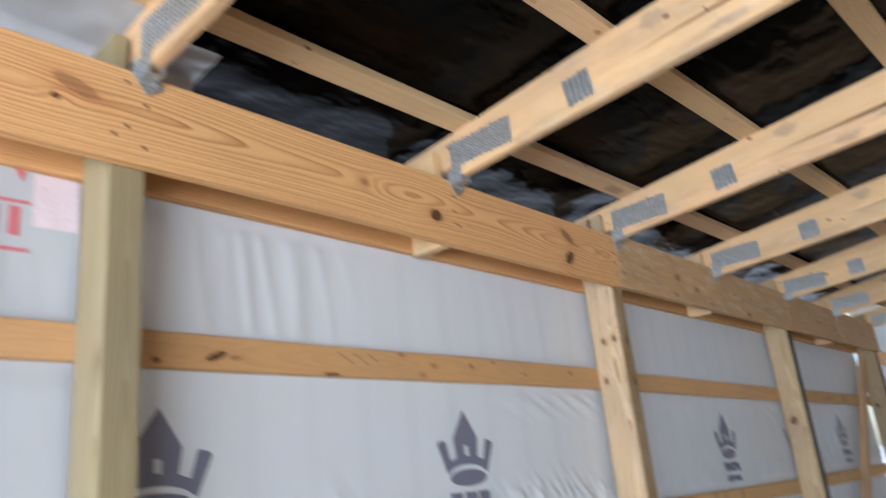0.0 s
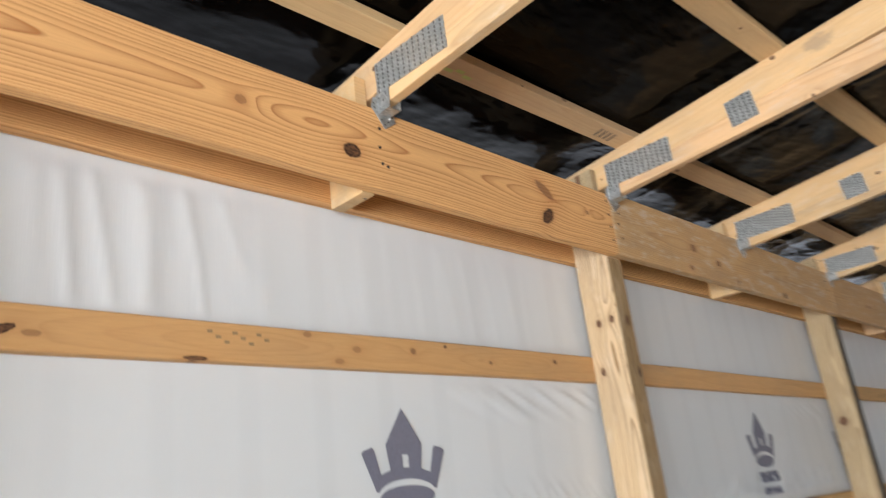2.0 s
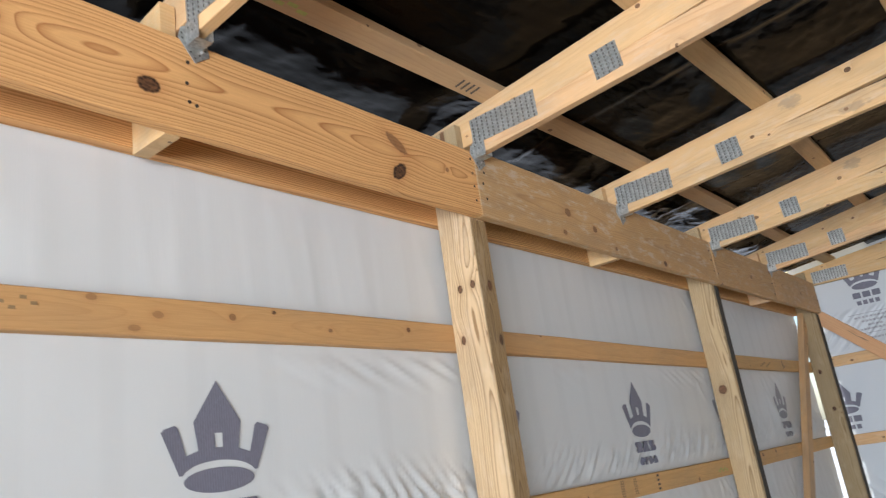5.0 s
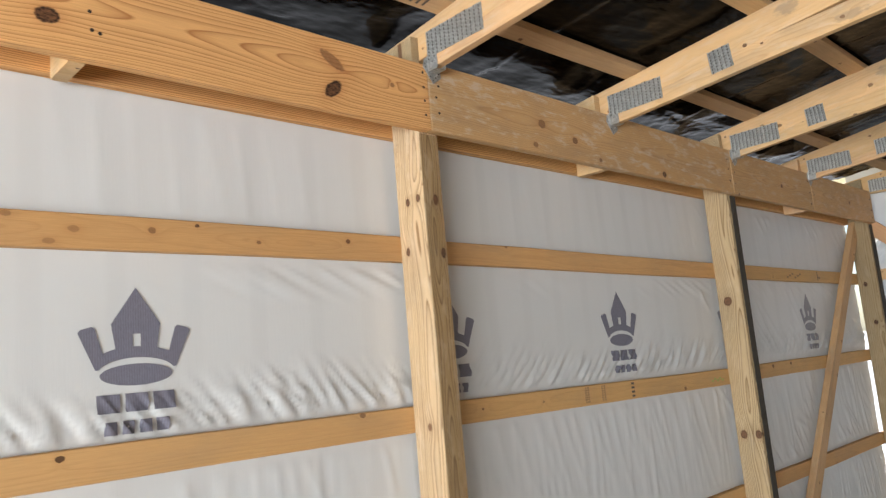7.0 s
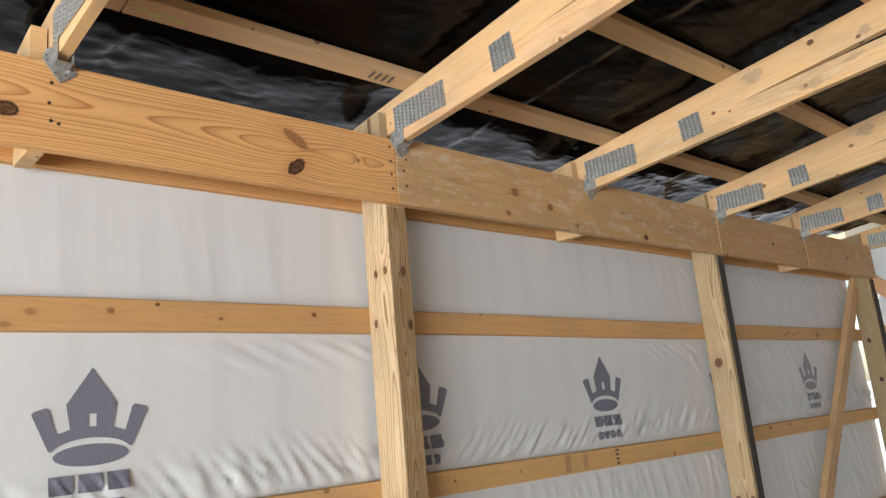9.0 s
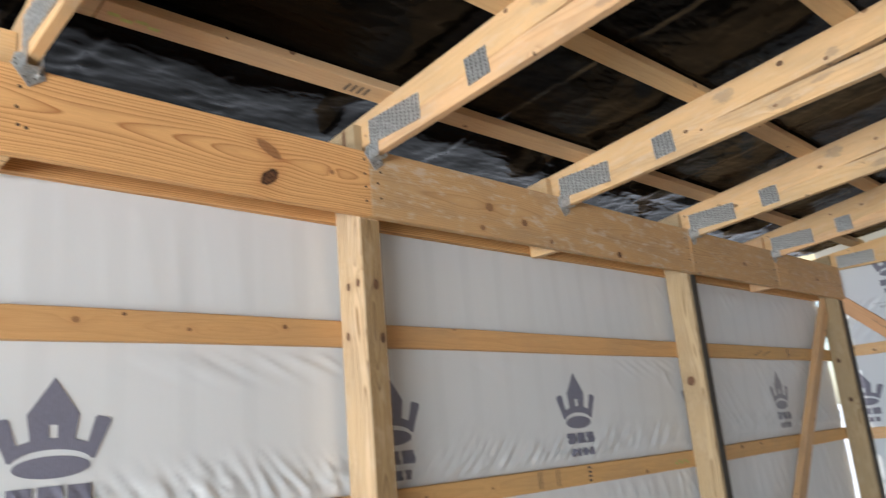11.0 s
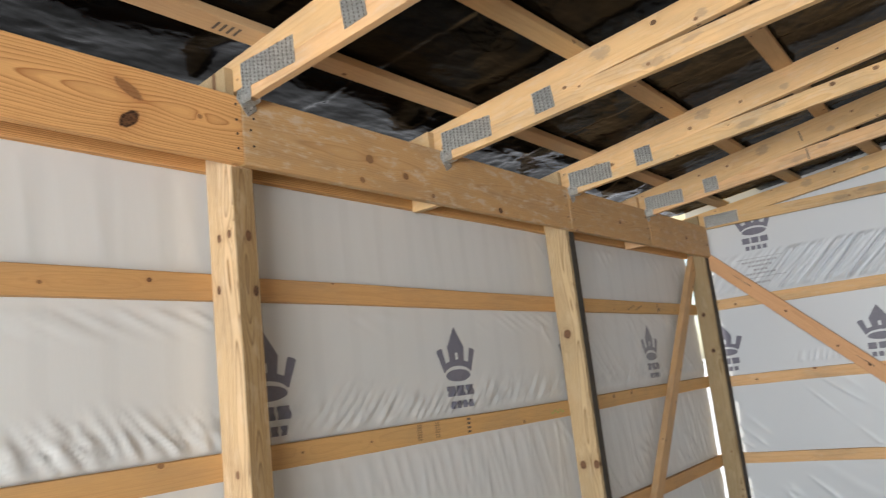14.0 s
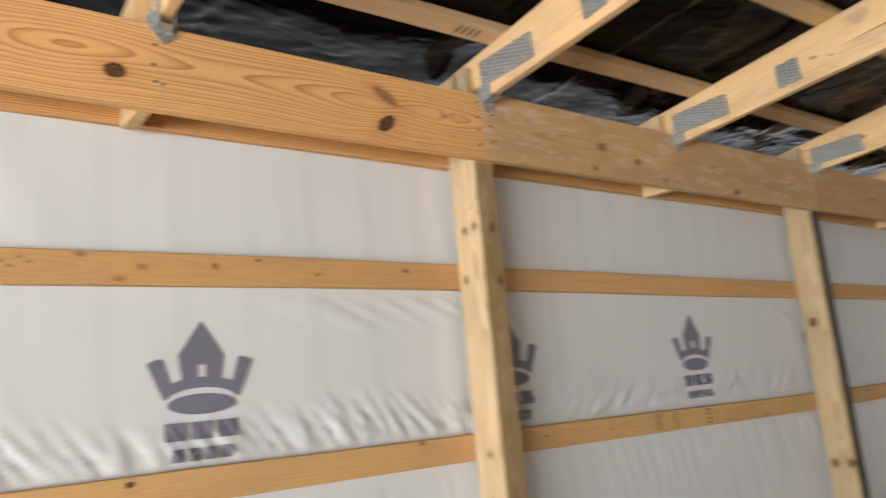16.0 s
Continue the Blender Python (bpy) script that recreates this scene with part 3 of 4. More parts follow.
# unseen far wall, added in brown to cut bounced light, with a made-up open bay; and the stub over the open gable end
bm = bmesh.new()
box(bm, (LEFT_END, FAR_SIDE - 0.12, 0), (-6.9, FAR_SIDE, 2.6))
box(bm, (-3.9, FAR_SIDE - 0.12, 0), (END_IN, FAR_SIDE, 2.6))
box(bm, (-6.9, FAR_SIDE - 0.12, 2.2), (-3.9, FAR_SIDE, 2.6))
tagged(part("wall_far", bm, far_wall_brown), "unseen far wall, added in brown with a gap for the fill", "wall", kind="structure")
bm = bmesh.new()
for a, b, lo in ((FAR_SIDE, 0.2, 2.5), (FAR_SIDE, FAR_SIDE + 0.3, 0), (-0.1, 0.2, 0)):
    vs = [bm.verts.new((x, y, z)) for x in (LEFT_END - 0.05, LEFT_END) for y, z in
          ((a, lo), (b, lo), (b, roof_z(b)), *(((RIDGE, roof_z(RIDGE)),) if a < RIDGE < b else ()), (a, roof_z(a)))]
    h = len(vs) // 2
    bm.faces.new(vs[:h][::-1])
    bm.faces.new(vs[h:])
    for i in range(h):
        bm.faces.new((vs[i], vs[(i + 1) % h], vs[h + (i + 1) % h], vs[h + i]))
tagged(part("wall_open_gable", bm, wrap_white), "plain wall over the open gable end", "wall", kind="structure")


# ---- roof: black sheet over the purlins, metal roof over it ----
def roof_sheet_point(x, y):
    sag = 0.0
    t = ((y + 0.15) / 0.61) % 1.0
    sag += 0.012 * math.sin(math.pi * t) * (0.5 + noise.noise((x * 1.3, y * 1.3, 51)))
    ruck = noise.noise((x * 9, y * 5, 53)) + 0.5 * noise.noise((x * 19, y * 13, 54))
    sag += 0.006 * max(0.0, ruck) * math.sin(math.pi * t)
    eave = smooth(-0.22, -0.08, y)
    tuck = smooth(-0.1, 0.3, noise.noise((x * 2.3, y * 2, 58)))
    sag += eave * (0.020 * noise.noise((x * 2.6, y * 5, 55)) + tuck * (0.007 * noise.noise((x * 15, y * 17, 56)) + 0.004 * noise.noise((x * 33, y * 37, 57))))
    sag += 0.009 * (((x + 0.06 * y + 0.95) / 1.52) % 1.0)
    return (x, y, roof_z(y, 0.050, x) - sag)


me = sheet("ceiling", steps(LEFT_END, -3.0, 0.05) + steps(-2.98, 4.90, 0.02), steps(0.42, -0.24, 0.015) + steps(-0.26, -3.3, 0.03) + steps(-3.4, FAR_SIDE - 0.2, 0.2), roof_sheet_point)
me.materials.append(black_sheet)
tagged(new("ceiling", me), "glossy black plastic underlayment over the purlins", "ceiling", kind="structure")
me = sheet("ceiling_strip", steps(4.79, 5.2, 0.05), steps(-0.48, FAR_SIDE - 0.2, 0.1), lambda x, y: (x, y, roof_z(y, 0.05, x)))
me.materials.append(black_sheet)
tagged(new("ceiling_strip", me), "black underlayment along the gable", "ceiling", kind="structure")
for name, x0, x1, y0, y1, mat, label in (
        ("roof", LEFT_END - 0.3, 4.70, 0.42, FAR_SIDE - 0.4, roof_metal, "low-pitched metal roof"),
        ("roof_gable_strip", 4.70, 5.35, -1.1, FAR_SIDE - 0.4, roof_metal, "metal roof along the gable"),
        ("skylight_panel", 4.70, 5.35, 0.42, -1.1, yellow_panel, "translucent yellow panel added for the sunlit strip by the gable")):
    me = sheet(name, steps(x0, x1, 0.3), steps(y0, y1, 0.1), lambda x, y: (x, y, roof_z(y, 0.085, x)))
    me.materials.append(mat)
    tagged(new(name, me), label, "roof", kind="structure")

# white wrap folded in over the header by the open end
def flap_point(x, v):
    inner = 0.06 - 0.14 * smooth(-2.15, -2.75, x) + 0.05 * noise.noise((x * 4, 1.5, 61))
    crease = 0.008 * noise.noise((x * 11, v * 6, 62))
    if v < 0.35:
        return (x, WRAP - 0.006, 2.46 + (roof_z(0.2, 0.01, x) - 2.46) * v / 0.35)
    y = 0.215 + (inner - 0.215) * (v - 0.35) / 0.65
    return (x, y, roof_z(y, 0.016, x) + crease)


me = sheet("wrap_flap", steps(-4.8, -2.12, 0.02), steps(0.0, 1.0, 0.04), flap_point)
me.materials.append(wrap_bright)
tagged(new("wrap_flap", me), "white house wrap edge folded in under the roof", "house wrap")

# ---- posts ----
POSTS = [(-7.2, 0.093, treated_post), (-4.82, 0.093, treated_post), (-2.401, 0.093, treated_green), (0.012, 0.093, treated_post_mid),
         (2.465, 0.090, treated_post_far), (4.985, 0.115, treated_brown)]
for k, (px, pw, mat) in enumerate(POSTS):
    thing = tagged(empty("post", (px, (POST_IN + POST_OUT) / 2, 0)), {"treated_post": "upright treated timber post with knots", "treated_post_mid": "pale treated timber post with small dark knots",
         "treated_post_far": "treated timber post with big round knots and a dark inner face", "treated_green": "greenish treated timber post", "treated_brown": "brown weathered timber corner post"}[mat.name], "post", "wall posts")
    dep = POST_OUT - POST_IN
    high = 2.49
    part("shaft", board_mesh(high, pw, dep, 0.004), mat, thing, "", Matrix.Translation((0, 0, high / 2)) @ Matrix.Rotation(radians(-90), 4, "Y"))
    # the notched top that stands up beside the truss
    bm = bmesh.new()
    tw = pw / 2 - 0.010
    vs = [bm.verts.new((x, y, z)) for x in (-pw / 2, -pw / 2 + tw) for y, z in
          ((-dep / 2, high), (dep / 2, high), (dep / 2, 2.612), (-dep / 2, 2.628))]
    for f in ((3, 2, 1, 0), (4, 5, 6, 7), (0, 1, 5, 4), (1, 2, 6, 5), (2, 3, 7, 6), (3, 0, 4, 7)):
        bm.faces.new([vs[i] for i in f])
    part("notched_top", bm, mat, thing)
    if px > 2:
        # thin near-black slab over most of the room side
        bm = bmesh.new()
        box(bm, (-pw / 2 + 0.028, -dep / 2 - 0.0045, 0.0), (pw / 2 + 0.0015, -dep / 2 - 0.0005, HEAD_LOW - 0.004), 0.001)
        part("weathered_face", bm, dark_slab, thing, "dark slab over the inner face")
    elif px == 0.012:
        # thin board over the room side, in a darker brown than the shaft
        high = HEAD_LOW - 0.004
        part("weathered_face", board_mesh(high, pw - 0.003, 0.004, 0.001), treated_face, thing, "browner inner face",
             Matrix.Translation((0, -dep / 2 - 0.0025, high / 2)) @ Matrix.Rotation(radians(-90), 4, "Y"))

# ---- headers ----

def header(x0, x1, y, mat, label, nails=(), seed=0, low=HEAD_LOW, high=HEAD_HIGH):
    HM, HW = (low + high) / 2, high - low
    ob = board("header_beam", (x0, y, HM), (x1, y, HM), HW, 0.038, mat, None, (0, 1, 0), "", 0.003, 0.004, seed)
    tagged(ob, label, "beam", "header boards")
    for nx, nz in nails:
        nail(ob, (nx - (x0 + x1) / 2, -0.0195, nz - HM))
    return ob


four = (2.473, 2.416, 2.364, 2.309)
header(-4.866, -0.001, 0.019, pine_header, "wide knotty pine header board with bold grain",
       [(-0.025, z) for z in four] + [(-2.426, 2.472), (-2.375, 2.419), (-2.423, 2.349), (-2.455, 2.320), (-2.378, 2.302), (-1.19, 2.445), (-1.195, 2.385), (-1.19, 2.335), (-1.17, 2.33)], 1, 2.256, 2.507)
header(0.001, 2.437, 0.019, pine_header_worn, "weathered pine header board with grey stains",
       [(0.051, 2.435), (0.035, 2.388), (0.045, 2.329), (0.04, 2.475), (2.40, 2.46), (2.40, 2.40), (2.402, 2.33)], 2)
header(2.439, 3.680, 0.019, pine_header_plain, "pine header board spliced at midspan", [(2.47, 2.45), (2.475, 2.39), (2.47, 2.32), (3.64, 2.46), (3.642, 2.38), (3.64, 2.30)], 3)
header(3.682, 4.998, 0.019, pine_header_plain, "pine header board ending at the corner post", [(3.71, 2.46), (3.712, 2.37), (4.95, 2.45), (4.955, 2.36), (4.95, 2.30)], 4)
header(LEFT_END + 0.05, -4.872, 0.019, pine_header_plain, "pine header board", (), 5)
for k, (a, b) in enumerate(((LEFT_END + 0.05, -4.84), (-4.836, 0.0), (0.004, 4.95))):
    header(a, b, POST_OUT + 0.018, pine_outer, "outer pine header board", (), 6 + k, 2.272, 2.53)

# ---- girts ----
def girt(x0, x1, z0, z1, wide, seed, mat, label):
    ym = (POST_OUT + GIRT_OUT) / 2
    ob = board("girt", (x0, ym, z0), (x1, ym, z1), wide, GIRT_OUT - POST_OUT, mat, None, (0, 1, 0), "", 0.003, 0.005, seed)
    return tagged(ob, label, "girt", "wall girts")


KNOTTY, PLAIN = "orange knotty pine wall girt behind the posts", "pine wall girt nailed across the posts"
BAYS = [(LEFT_END + 0.05, -2.402), (-2.398, 0.010), (0.014, 2.463), (2.467, 5.0)]
# middle heights at the two ends of each bay, and the width
GIRT_ROWS = [
    [(0.545, 0.545, 0.089), (0.545, 0.540, 0.089), (0.540, 0.532, 0.089), (0.532, 0.530, 0.089)],
    [(1.240, 1.236, 0.089), (1.237, 1.221, 0.093), (1.224, 1.197, 0.090), (1.197, 1.192, 0.089)],
    [(1.848, 1.845, 0.092), (1.843, 1.845, 0.096), (1.842, 1.825, 0.090), (1.825, 1.815, 0.089)],
]
for k, row in enumerate(GIRT_ROWS):
    for j, ((a, b), (za, zb, wide)) in enumerate(zip(BAYS, row)):
        knotty = (k, j) == (2, 1)
        girt(a, b, za, zb, wide, k * 7 + j + 20, pine_girt_knotty if knotty else pine_girt, KNOTTY if knotty else PLAIN)
END_GIRTS = [(0.485, 0.572), (1.130, 1.218), (1.790, 1.880)]
for k, (lo, hi) in enumerate(END_GIRTS):
    xm = (END_IN + END_OUT) / 2
    ob = board("girt", (xm, 0.18, (lo + hi) / 2), (xm, FAR_SIDE, (lo + hi) / 2), hi - lo, END_OUT - END_IN, pine_truss, None, (1, 0, 0), "", 0.003, 0.012, k + 50)
    tagged(ob, "pine girt across the gable end", "girt", "gable girts")

# ---- diagonal braces at the corner ----
ob = board("brace", (4.99, POST_OUT - 0.026, 2.28), (2.99, POST_OUT - 0.026, 0.02), 0.105, 0.048, pine_truss, None, (0, 1, 0), "", 0.003, 0.004, 61)
tagged(ob, "pale two-by-four brace leaning to the corner post", "brace")
ob = board("brace", (END_IN - 0.02, 0.06, 2.247), (END_IN - 0.02, -2.32, 0.0), 0.115, 0.036, pine_brace, None, (1, 0, 0), "", 0.003, 0.004, 62)
tagged(ob, "reddish two-by-four diagonal brace on the gable", "brace")


# ---- trusses ----
def plate_mesh(long, high, cols, rows):
    """A punched nail plate: thin sheet with rows of slots and raised teeth; long on x, high on z, facing -y."""
    bm = bmesh.new()
    box(bm, (-long / 2, -0.0012, -high / 2), (long / 2, 0.0012, high / 2))
    for i in range(cols):
        for j in range(rows):
            x = (i + 0.5) / cols * long - long / 2
            z = (j + 0.5 + (0.25 if i % 2 else -0.25) * 0.8) / rows * high - high / 2
            w, h = long / cols * 0.20, high / rows * 0.33
            q = [bm.verts.new((x + a * w, -0.0016, z + b * h)) for a, b in ((-1, -1), (0.6, -1), (0.6, 1), (-1, 1))]
            f = bm.faces.new(q)
            f.material_index = 1
            t = [bm.verts.new((x + a * w, y, z + b * h)) for a, y, b in ((0.6, -0.0016, -1), (2.0, -0.0016, -1), (2.0, -0.0016, 1), (0.6, -0.0016, 1), (1.1, -0.0056, 0))]
            for a, b in ((0, 1), (1, 2), (2, 3), (3, 0)):
                bm.faces.new((t[a], t[b], t[4]))
    return mesh_of(bm, "nail_plate", [steel, slot_dark])


HEEL_PLATE = plate_mesh(0.285, 0.100, 13, 7)
MID_PLATE = plate_mesh(0.100, 0.100, 5, 7)


def hanger_bm():
    """Galvanised hanger: side flange, seat, and a pointed plate on the header."""
    bm = bmesh.new()
    box(bm, (-0.0025, -0.055, 0.0), (-0.0008, 0.0, 0.060))
    box(bm, (-0.0025, -0.050, -0.0022), (0.0405, 0.0, -0.0008))
    box(bm, (0.0388, -0.055, 0.0), (0.0405, 0.0, 0.045))
    out = [(-0.018, 0.046), (-0.026, 0.016), (0.020, -0.044), (0.062, -0.014), (0.056, 0.026), (0.041, 0.030), (0.041, -0.002), (-0.003, -0.002), (-0.003, 0.055)]
    lo = [bm.verts.new((x, -0.0015, z)) for x, z in out]
    hi = [bm.verts.new((x, -0.0035, z)) for x, z in out]
    bm.faces.new(lo)
    bm.faces.new(hi[::-1])
    for i in range(len(out)):
        j = (i + 1) % len(out)
        bm.faces.new((lo[i], lo[j], hi[j], hi[i]))
    for x, z in ((-0.016, 0.030), (-0.014, 0.016), (0.020, -0.030), (0.034, -0.018), (0.050, 0.000), (0.048, 0.016), (0.008, -0.016)):
        f = bm.faces.new([bm.verts.new((x + 0.0032 * math.cos(k * 1.0472), -0.0039, z + 0.0032 * math.sin(k * 1.0472))) for k in range(6)])
        f.material_index = 1
    for y, z in ((-0.012, 0.045), (-0.030, 0.030), (-0.042, 0.048)):
        f = bm.faces.new([bm.verts.new((-0.0029, y + 0.0035 * math.cos(k * 1.0472), z + 0.0035 * math.sin(k * 1.0472))) for k in range(6)])
        f.material_index = 1
    f = bm.faces.new([bm.verts.new((x, -0.0039, z)) for x, z in ((0.036, -0.012), (0.046, -0.005), (0.043, -0.001), (0.033, -0.008))])
    f.material_index = 2
    return bm


HANGER = mesh_of(hanger_bm(), "hanger", [steel, slot_dark, label_white])
TH = 0.038
CHORD = 0.089


def prism(bm, pts, x0, x1):
    a = [bm.verts.new((x0, y, z)) for y, z in pts]
    b = [bm.verts.new((x1, y, z)) for y, z in pts]
    bm.faces.new(a)
    bm.faces.new(b[::-1])
    for i in range(len(pts)):
        j = (i + 1) % len(pts)
        bm.faces.new((b[i], b[j], a[j], a[i]))
    bmesh.ops.recalc_face_normals(bm, faces=bm.faces[:])


def chord(thing, name, y0, z0, slope, y1, mat, seed, wide=CHORD, thick=TH):
    """A chord whose lower edge starts at (y0, z0) and rises towards the ridge at y1."""
    c = wide / 2 * math.sqrt(1 + slope * slope)
    p, q = (TH / 2, y0, z0 + c), (TH / 2, y1, z0 + abs(y0 - y1) * slope + c)
    return board(name, p, q, wide, thick, mat, thing, (-1, 0, 0), "", 0.002, 0.003, seed)


def truss(x, seed, flat=False, hang=True, mid=-0.578, midz=2.592):
    thing = tagged(empty("roof_truss", (x, 0, lift(x))), "pale pine roof truss with steel nail plates" if not flat else "pine gable truss against the end wall", "truss", "roof trusses")
    slope = top_slope(x)
    deep = 0.125 + 0.012 * twist(x)
    low_slope = LOW_SLOPE + 0.011 * twist(x) if not flat else -0.004
    low0 = LOW0 + 0.004 * min(1, twist(x)) if not flat else 2.497
    top_low = TOP0 + 0.009 * min(1, twist(x)) - deep * math.sqrt(1 + slope ** 2)
    chord(thing, "top_chord", 0.30, top_low - 0.30 * slope, slope, RIDGE, pine_chord, seed, deep)
    chord(thing, "bottom_chord", -0.002, low0, low_slope, RIDGE, pine_low_chord, seed + 3, CHORD, TH - 0.004)
    far = RIDGE * 2 - FAR_SIDE
    chord(thing, "top_chord", FAR_SIDE - 0.2, top_low - (far + 0.2) * slope, slope, RIDGE - 0.004, pine_truss, seed + 5, deep)
    chord(thing, "bottom_chord", FAR_SIDE + 0.03, low0 - (far - 0.03) * low_slope, low_slope, RIDGE - 0.004, pine_truss, seed + 6, CHORD, TH - 0.004)
    turned = Matrix.Rotation(radians(-90), 4, "Z")
    ob = new("nail_plate", HEEL_PLATE)
    ob.parent, ob.matrix_local = thing, Matrix.Translation((-0.0016, -0.150, 2.563)) @ Matrix.Rotation(radians(-0.6), 4, "X") @ turned
    ob["label"] = "punched galvanised heel plate"
    if flat:
        return thing
    ob = new("nail_plate", MID_PLATE)
    ob.parent, ob.matrix_local = thing, Matrix.Translation((-0.0016, mid, midz)) @ Matrix.Rotation(radians(-5 + (seed * 37 % 7) - 3), 4, "X") @ turned
    ob["label"] = "square punched galvanised plate"
    if hang:
        ob = new("hanger", HANGER)
        ob.parent, ob.matrix_local = thing, Matrix.Translation((0, 0, low0 - 0.4 * lift(x)))
        ob["label"] = "galvanised hanger nailed to the header"
    return thing


TRUSS_X = [-6.0, -4.80, -3.60, -2.395, -1.190, 0.004, 1.185, 2.468, 3.655]
for k, tx in enumerate(TRUSS_X):
    truss(tx, 100 + k * 11, False, True, -0.50 if tx > 2 else -0.578, 2.592)
gable_truss = truss(4.962, 250, True, False)
board("web", (TH / 2, -1.70, 2.60), (TH / 2, -1.70, 2.755), CHORD, TH - 0.002, pine_truss, gable_truss, (-1, 0, 0))

# blocks between the two headers beside each midspan truss
for tx in (-6.0, -3.60, -1.190, 1.185, 3.655):
    bm = bmesh.new()
    prism(bm, [(POST_IN, 2.254), (POST_OUT - 0.002, 2.254), (POST_OUT - 0.002, 2.604), (POST_IN, 2.624)], tx - 0.046, tx - 0.004)
    tagged(part("block", bm, pine_truss), "short pine block between the header boards", "block", "header blocks")

# ---- purlins ----
k = 0
y = -0.146
while y > FAR_SIDE + 0.3:
    for a, b in ((LEFT_END, -1.024), (-1.020, 1.200), (1.204, 3.668), (3.672, 5.05)):
        ya, yb = [y + 1.6 * (lift(e) + 0.009 * min(1, twist(e)) - 0.018 * twist(e) * y) - 0.006 * e for e in (a, b)]
        ob = board("purlin", (a, ya, roof_z(ya, 0.0205, a)), (b, yb, roof_z(yb, 0.0205, b)), 0.089, 0.038, pine_purlin, None, (0, -TOP_SLOPE if y > RIDGE else TOP_SLOPE, -1), "", 0.002, 0.003, 300 + k)
        tagged(ob, "flat pine purlin over the trusses", "purlin", "roof purlins")
        k += 1
    y -= 0.607


# ---- print on the wrap: plain shapes that follow its relief ----
def printed(parent, name, polys, cu, cv, place, material, label="", scale=1.0):
    bm = bmesh.new()
    for poly in polys:
        bm.faces.new([bm.verts.new((x * scale, z * scale, 0)) for x, z in poly])
    bmesh.ops.triangulate(bm, faces=bm.faces[:])
    xs, zs = [v.co.x for v in bm.verts], [v.co.y for v in bm.verts]
    for lo, hi, no in ((min(xs), max(xs), (1, 0, 0)), (min(zs), max(zs), (0, 1, 0))):
        for t in steps(lo, hi, 0.009)[1:-1]:
            bmesh.ops.bisect_plane(bm, geom=bm.verts[:] + bm.edges[:] + bm.faces[:], plane_co=[t * c for c in no], plane_no=no)
    for v in bm.verts:
        v.co = place(cu + v.co.x, cv + v.co.y)
    for f in bm.faces:
        f.smooth = True
    ob = part(name, bm, material, parent, label)
    return ob


def on_side(x, z):
    return Vector((x, WRAP - 0.0030 - side_relief(x, z), z))


def on_ruffle(x, z):
    return on_side(x, z) - Vector((0, 0.0035, 0))


def on_left(x, z):
    return Vector((x, WRAP - 0.0055 - side_relief(x, z), z))


def on_end(u, z):
    return Vector((END_WRAP - 0.0030 - end_relief(-u, z), -u, z))


def arc(cx, cz, rx, rz, a0, a1, k=14):
    return [(cx + rx * math.cos(radians(a0 + (a1 - a0) * i / k)), cz + rz * math.sin(radians(a0 + (a1 - a0) * i / k))) for i in range(k + 1)]


# a small tower with two prongs over an oval, its tip at the origin
rim = arc(0, -0.236, 0.106, 0.040, 166, 14)
CROWN = [
    [(-0.069, -0.102), (0, 0), (0.069, -0.102), (0.058, -0.170), (0.012, -0.165), (0.012, -0.130), (-0.010, -0.130), (-0.010, -0.165), (-0.058, -0.170)],
    [(-0.157, -0.124), (-0.150, -0.116), (-0.120, -0.108), (-0.112, -0.114), (-0.092, -0.181), (-0.058, -0.170), (-0.010, -0.165), (0.012, -0.165), (0.058, -0.170),
     (0.092, -0.181), (0.112, -0.114), (0.120, -0.108), (0.150, -0.116), (0.157, -0.124), (0.112, -0.226)] + rim[::-1][:] + [(-0.112, -0.226)],
    arc(0, -0.243, 0.101, 0.030, 0, 345, 23),
]


def bars(x0, x1, z0, z1, k, fill=0.8):
    w = (x1 - x0) / k
    return [[(x0 + w * i, z0), (x0 + w * (i + fill), z0), (x0 + w * (i + fill), z1), (x0 + w * i, z1)] for i in range(k)]


WORDS = bars(-0.112, 0.116, -0.343, -0.293, 3, 0.82)
WORDS_LOW = bars(-0.094, 0.096, -0.402, -0.366, 4, 0.72)
for cx in (-2.212, -1.005, 0.203, 1.411, 2.62, 3.87):
    ink = print_faded if cx > 2.5 else print_purple
    printed(wall_side, "print_mark", CROWN, cx, 1.697, on_side, ink, "grey-purple printed crown shape")
    printed(wall_side, "print_bar", WORDS + WORDS_LOW, cx, 1.697, on_ruffle, ink, "printed bars under the mark")
for cu, cz, note in ((-0.05, 1.662, False), (1.157, 1.662, False), (2.364, 1.662, False), (0.365, 2.662, True), (1.575, 2.662, True), (2.785, 2.662, True)):
    printed(wall_end, "print_mark", CROWN, cu, cz, on_end, print_purple, "grey-purple printed crown shape")
    printed(wall_end, "print_bar", WORDS + WORDS_LOW, cu, cz, on_end, print_purple, "printed bars under the mark")
    if note:
        small = [[(-0.19, -0.472), (0.20, -0.472), (0.20, -0.477), (-0.19, -0.477)], [(-0.19, -0.640), (0.20, -0.640), (0.20, -0.645), (-0.19, -0.645)]]
        for zc, half in ((-0.505, 0.15), (-0.540, 0.10), (-0.575, 0.06), (-0.608, 0.13), (-0.685, 0.07)):
            small += bars(-half, half, zc - 0.008, zc + 0.008, max(3, int(half / 0.014)), 0.75)
        printed(wall_end, "print_bar", small, cu, cz, on_end, print_grey, "small grey printed lines")
printed(wall_side_left, "print_mark", [[(-0.02, 0.0), (0.03, 0.0), (0.012, -0.06)]], -2.59, 2.30, on_left, print_red, "red printed shape")
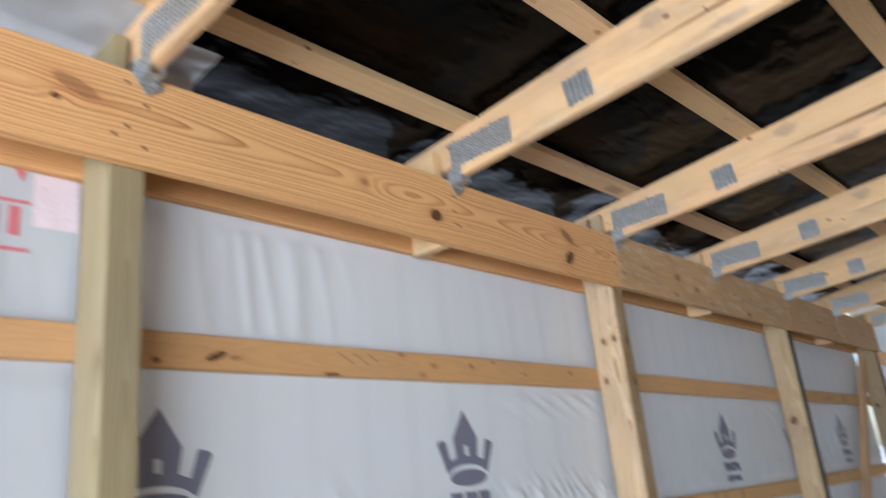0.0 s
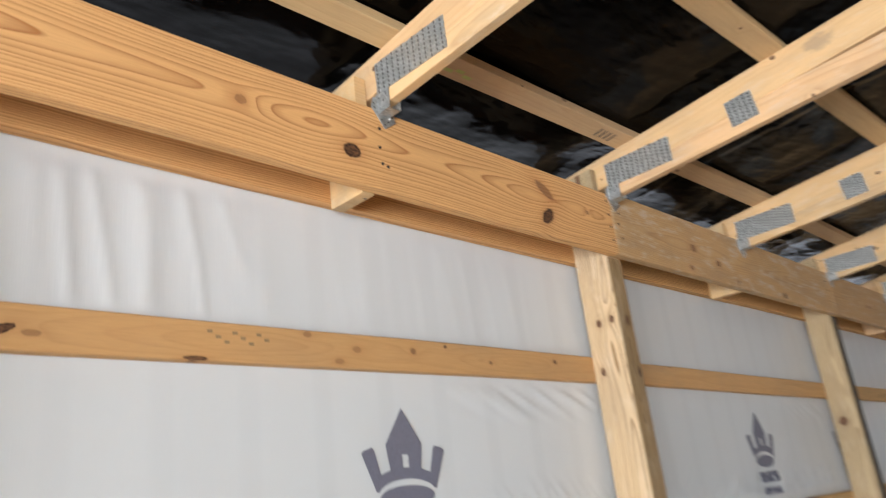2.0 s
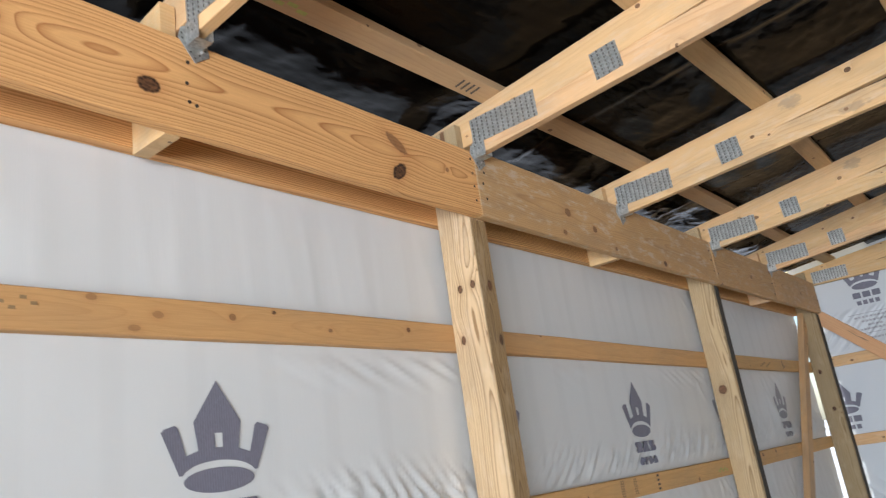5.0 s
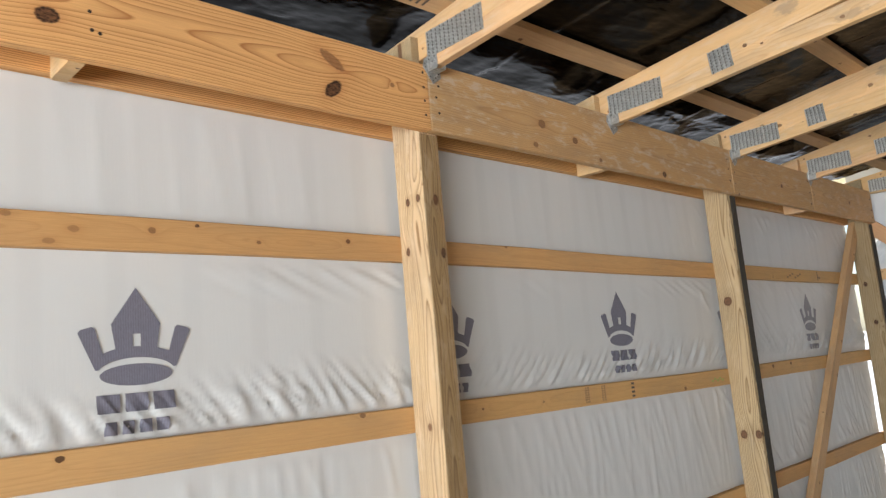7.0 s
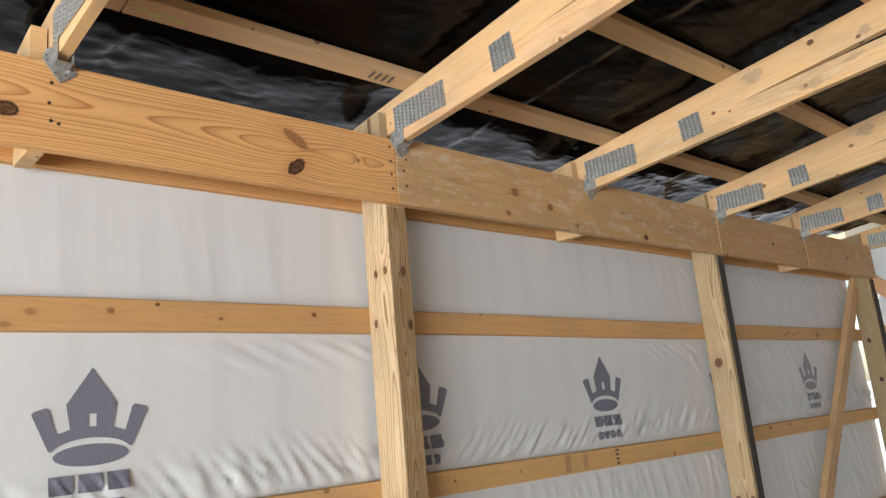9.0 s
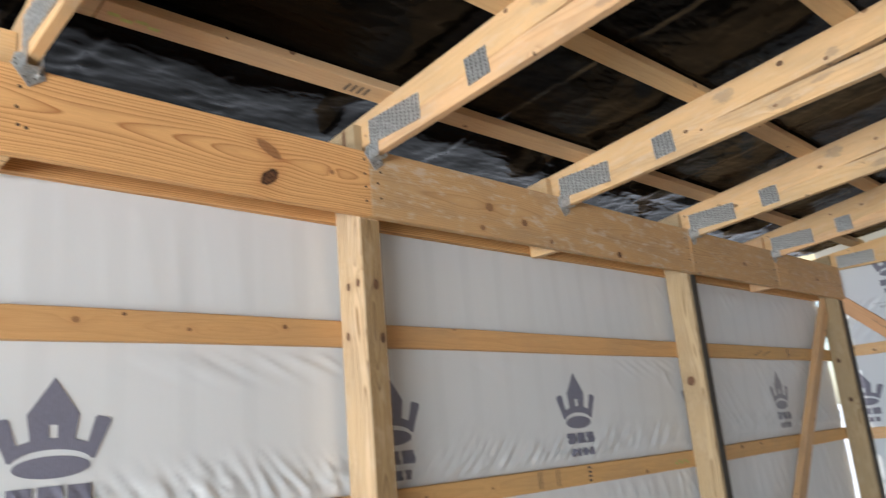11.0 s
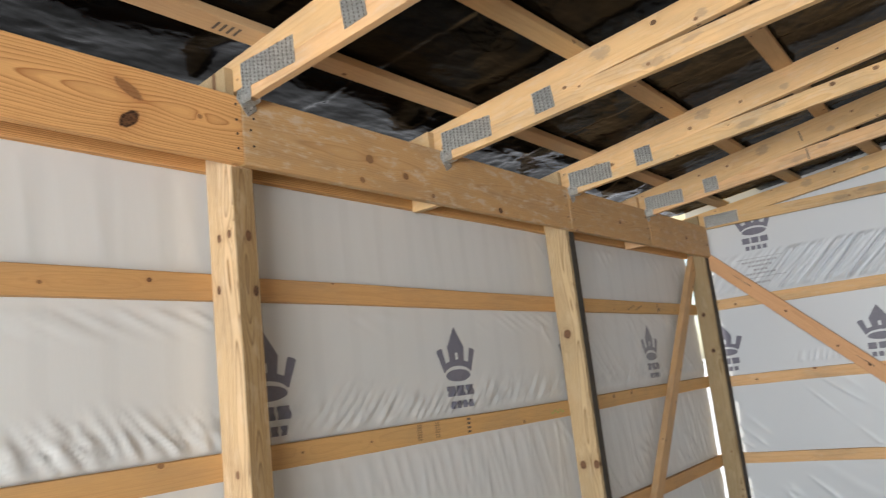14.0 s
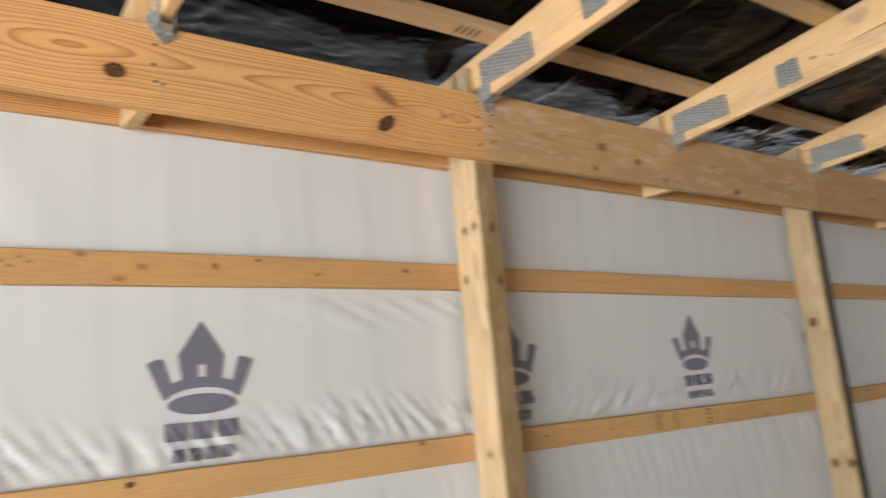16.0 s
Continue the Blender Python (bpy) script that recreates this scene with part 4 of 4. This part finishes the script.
printed(wall_side_left, "print_bar", bars(-0.30, 0.03, 0.0, 0.075, 7, 0.55) + [[(-0.3, 0.083), (0.03, 0.083), (0.03, 0.092), (-0.3, 0.092)], [(-0.3, -0.04), (0.03, -0.04), (0.03, -0.030), (-0.3, -0.030)]], -2.585, 2.10, on_left, print_red, "red printed bars")
printed(wall_side_left, "print_mark", [[(-0.05, -0.09), (0.06, -0.09), (0.06, 0.05), (-0.05, 0.05)]], -2.50, 2.22, on_left, print_pink, "pale pink print showing through")


# ---- lumber stamps ----
def stamp(parent_name, index, marks, material, face):
    """Ink bars on a board: marks are (along, across, long, high) on its broad face."""
    ob = bpy.data.objects[parent_name]
    bm = bmesh.new()
    for a, b, w, h in marks:
        q = [bm.verts.new((a + i * w / 2, face, b + j * h / 2)) for i, j in ((-1, -1), (1, -1), (1, 1), (-1, 1))]
        bm.faces.new(q if face < 0 else q[::-1])
    part("stamp", bm, material, ob, index)


def nearest(kind, point):
    """The board of that kind whose long axis passes nearest to a point, and the point in its own space."""
    best = None
    for ob in bpy.data.objects:
        if ob.name.split(".")[0] == kind and ob.type == "MESH":
            p = ob.matrix_world.inverted() @ Vector(point)
            if abs(p.x) < ob.dimensions.x / 2:
                d = math.hypot(p.y, p.z)
                best = min(best or (9e9,), (d, ob.name, p), key=lambda t: t[0])
    return best[1], best[2]


bpy.context.view_layer.update()


def on_board(kind, point, marks, material, face, label):
    name, p = nearest(kind, point)
    stamp(name, label, [(p.x + a, b, w, h) for a, b, w, h in marks], material, face)


on_board("girt", (1.40, 0.2, 1.21), [(0.0, 0.030 - 0.020 * i, 0.026, 0.010) for i in range(4)], ink_dark, -0.0195, "four dark ink bars")
for sx, wide in ((1.02, 0.042), (1.15, 0.036)):
    on_board("girt", (sx, 0.2, 1.215), [(0.018 * (j - 0.5), 0.034 - 0.0105 * i, wide * (0.40 if (i + j) % 3 else 0.28), 0.0065) for i in range(7) for j in range(2)], ink_brown, -0.0195, "brown lumber stamp")
on_board("girt", (2.22, 0.2, 1.20), [(0.03 * i, -0.012 + 0.01 * (i % 2), 0.024, 0.012) for i in range(5)], ink_green, -0.0195, "faint green lumber stamp")
on_board("girt", (3.50, 0.2, 1.82), [(0.045 * i, 0.012 * (i % 3) - 0.016, 0.030, 0.012) for i in range(6)], ink_brown, -0.0195, "smudged brown lumber stamp")
on_board("girt", (4.05, 0.2, 1.82), [(0.0, 0.0, 0.012, 0.07), (0.03, -0.01, 0.02, 0.02)], ink_dark, -0.0195, "dark ink mark")
on_board("girt", (-1.62, 0.2, 1.843), [(0.022 * i, 0.022 - 0.012 * (i % 3), 0.014, 0.008) for i in range(8)], ink_brown, -0.0195, "faint brown lumber stamp")
on_board("purlin", (-0.17, -0.12, 2.68), [(0.028 * i, 0.0, 0.011, 0.045) for i in range(4)], ink_dark, 0.0203, "four dark ink bars")
on_board("purlin", (-0.98, -0.10, 2.69), [(0.04 * i, 0.012 * (i % 2), 0.034, 0.014) for i in range(4)], ink_green, 0.0203, "green lumber stamp")
for tx in TRUSS_X[3:]:
    on_board("top_chord", (tx, -0.17, 2.655 + lift(tx)), [(0.03 * i, 0.012 - 0.016 * (i % 2), 0.022, 0.010) for i in range(3)], ink_brown, 0.0200, "faint brown lumber stamp")
for side, point in (("top_chord", (3.655, -1.13, 2.74)), ("bottom_chord", (3.655, -1.15, 2.62))):
    on_board(side, point, [(0.0, 0.0, 0.008, 0.075)], ink_dark, 0.0203, "dark strap mark across the board")
for y, across, long in ((-0.20, 0.012, 0.16), (-0.34, -0.018, 0.10), (-0.83, 0.020, 0.12), (-0.98, 0.004, 0.20), (-1.22, -0.010, 0.14)):
    on_board("brace", (END_IN - 0.02, y, 2.247 + (y - 0.06) * 2.247 / 2.38), [(0.0, across, long, 0.003), (long * 0.4, across + 0.003, long * 0.4, 0.004)], ink_dark, -0.0186, "dark drying split along the grain")
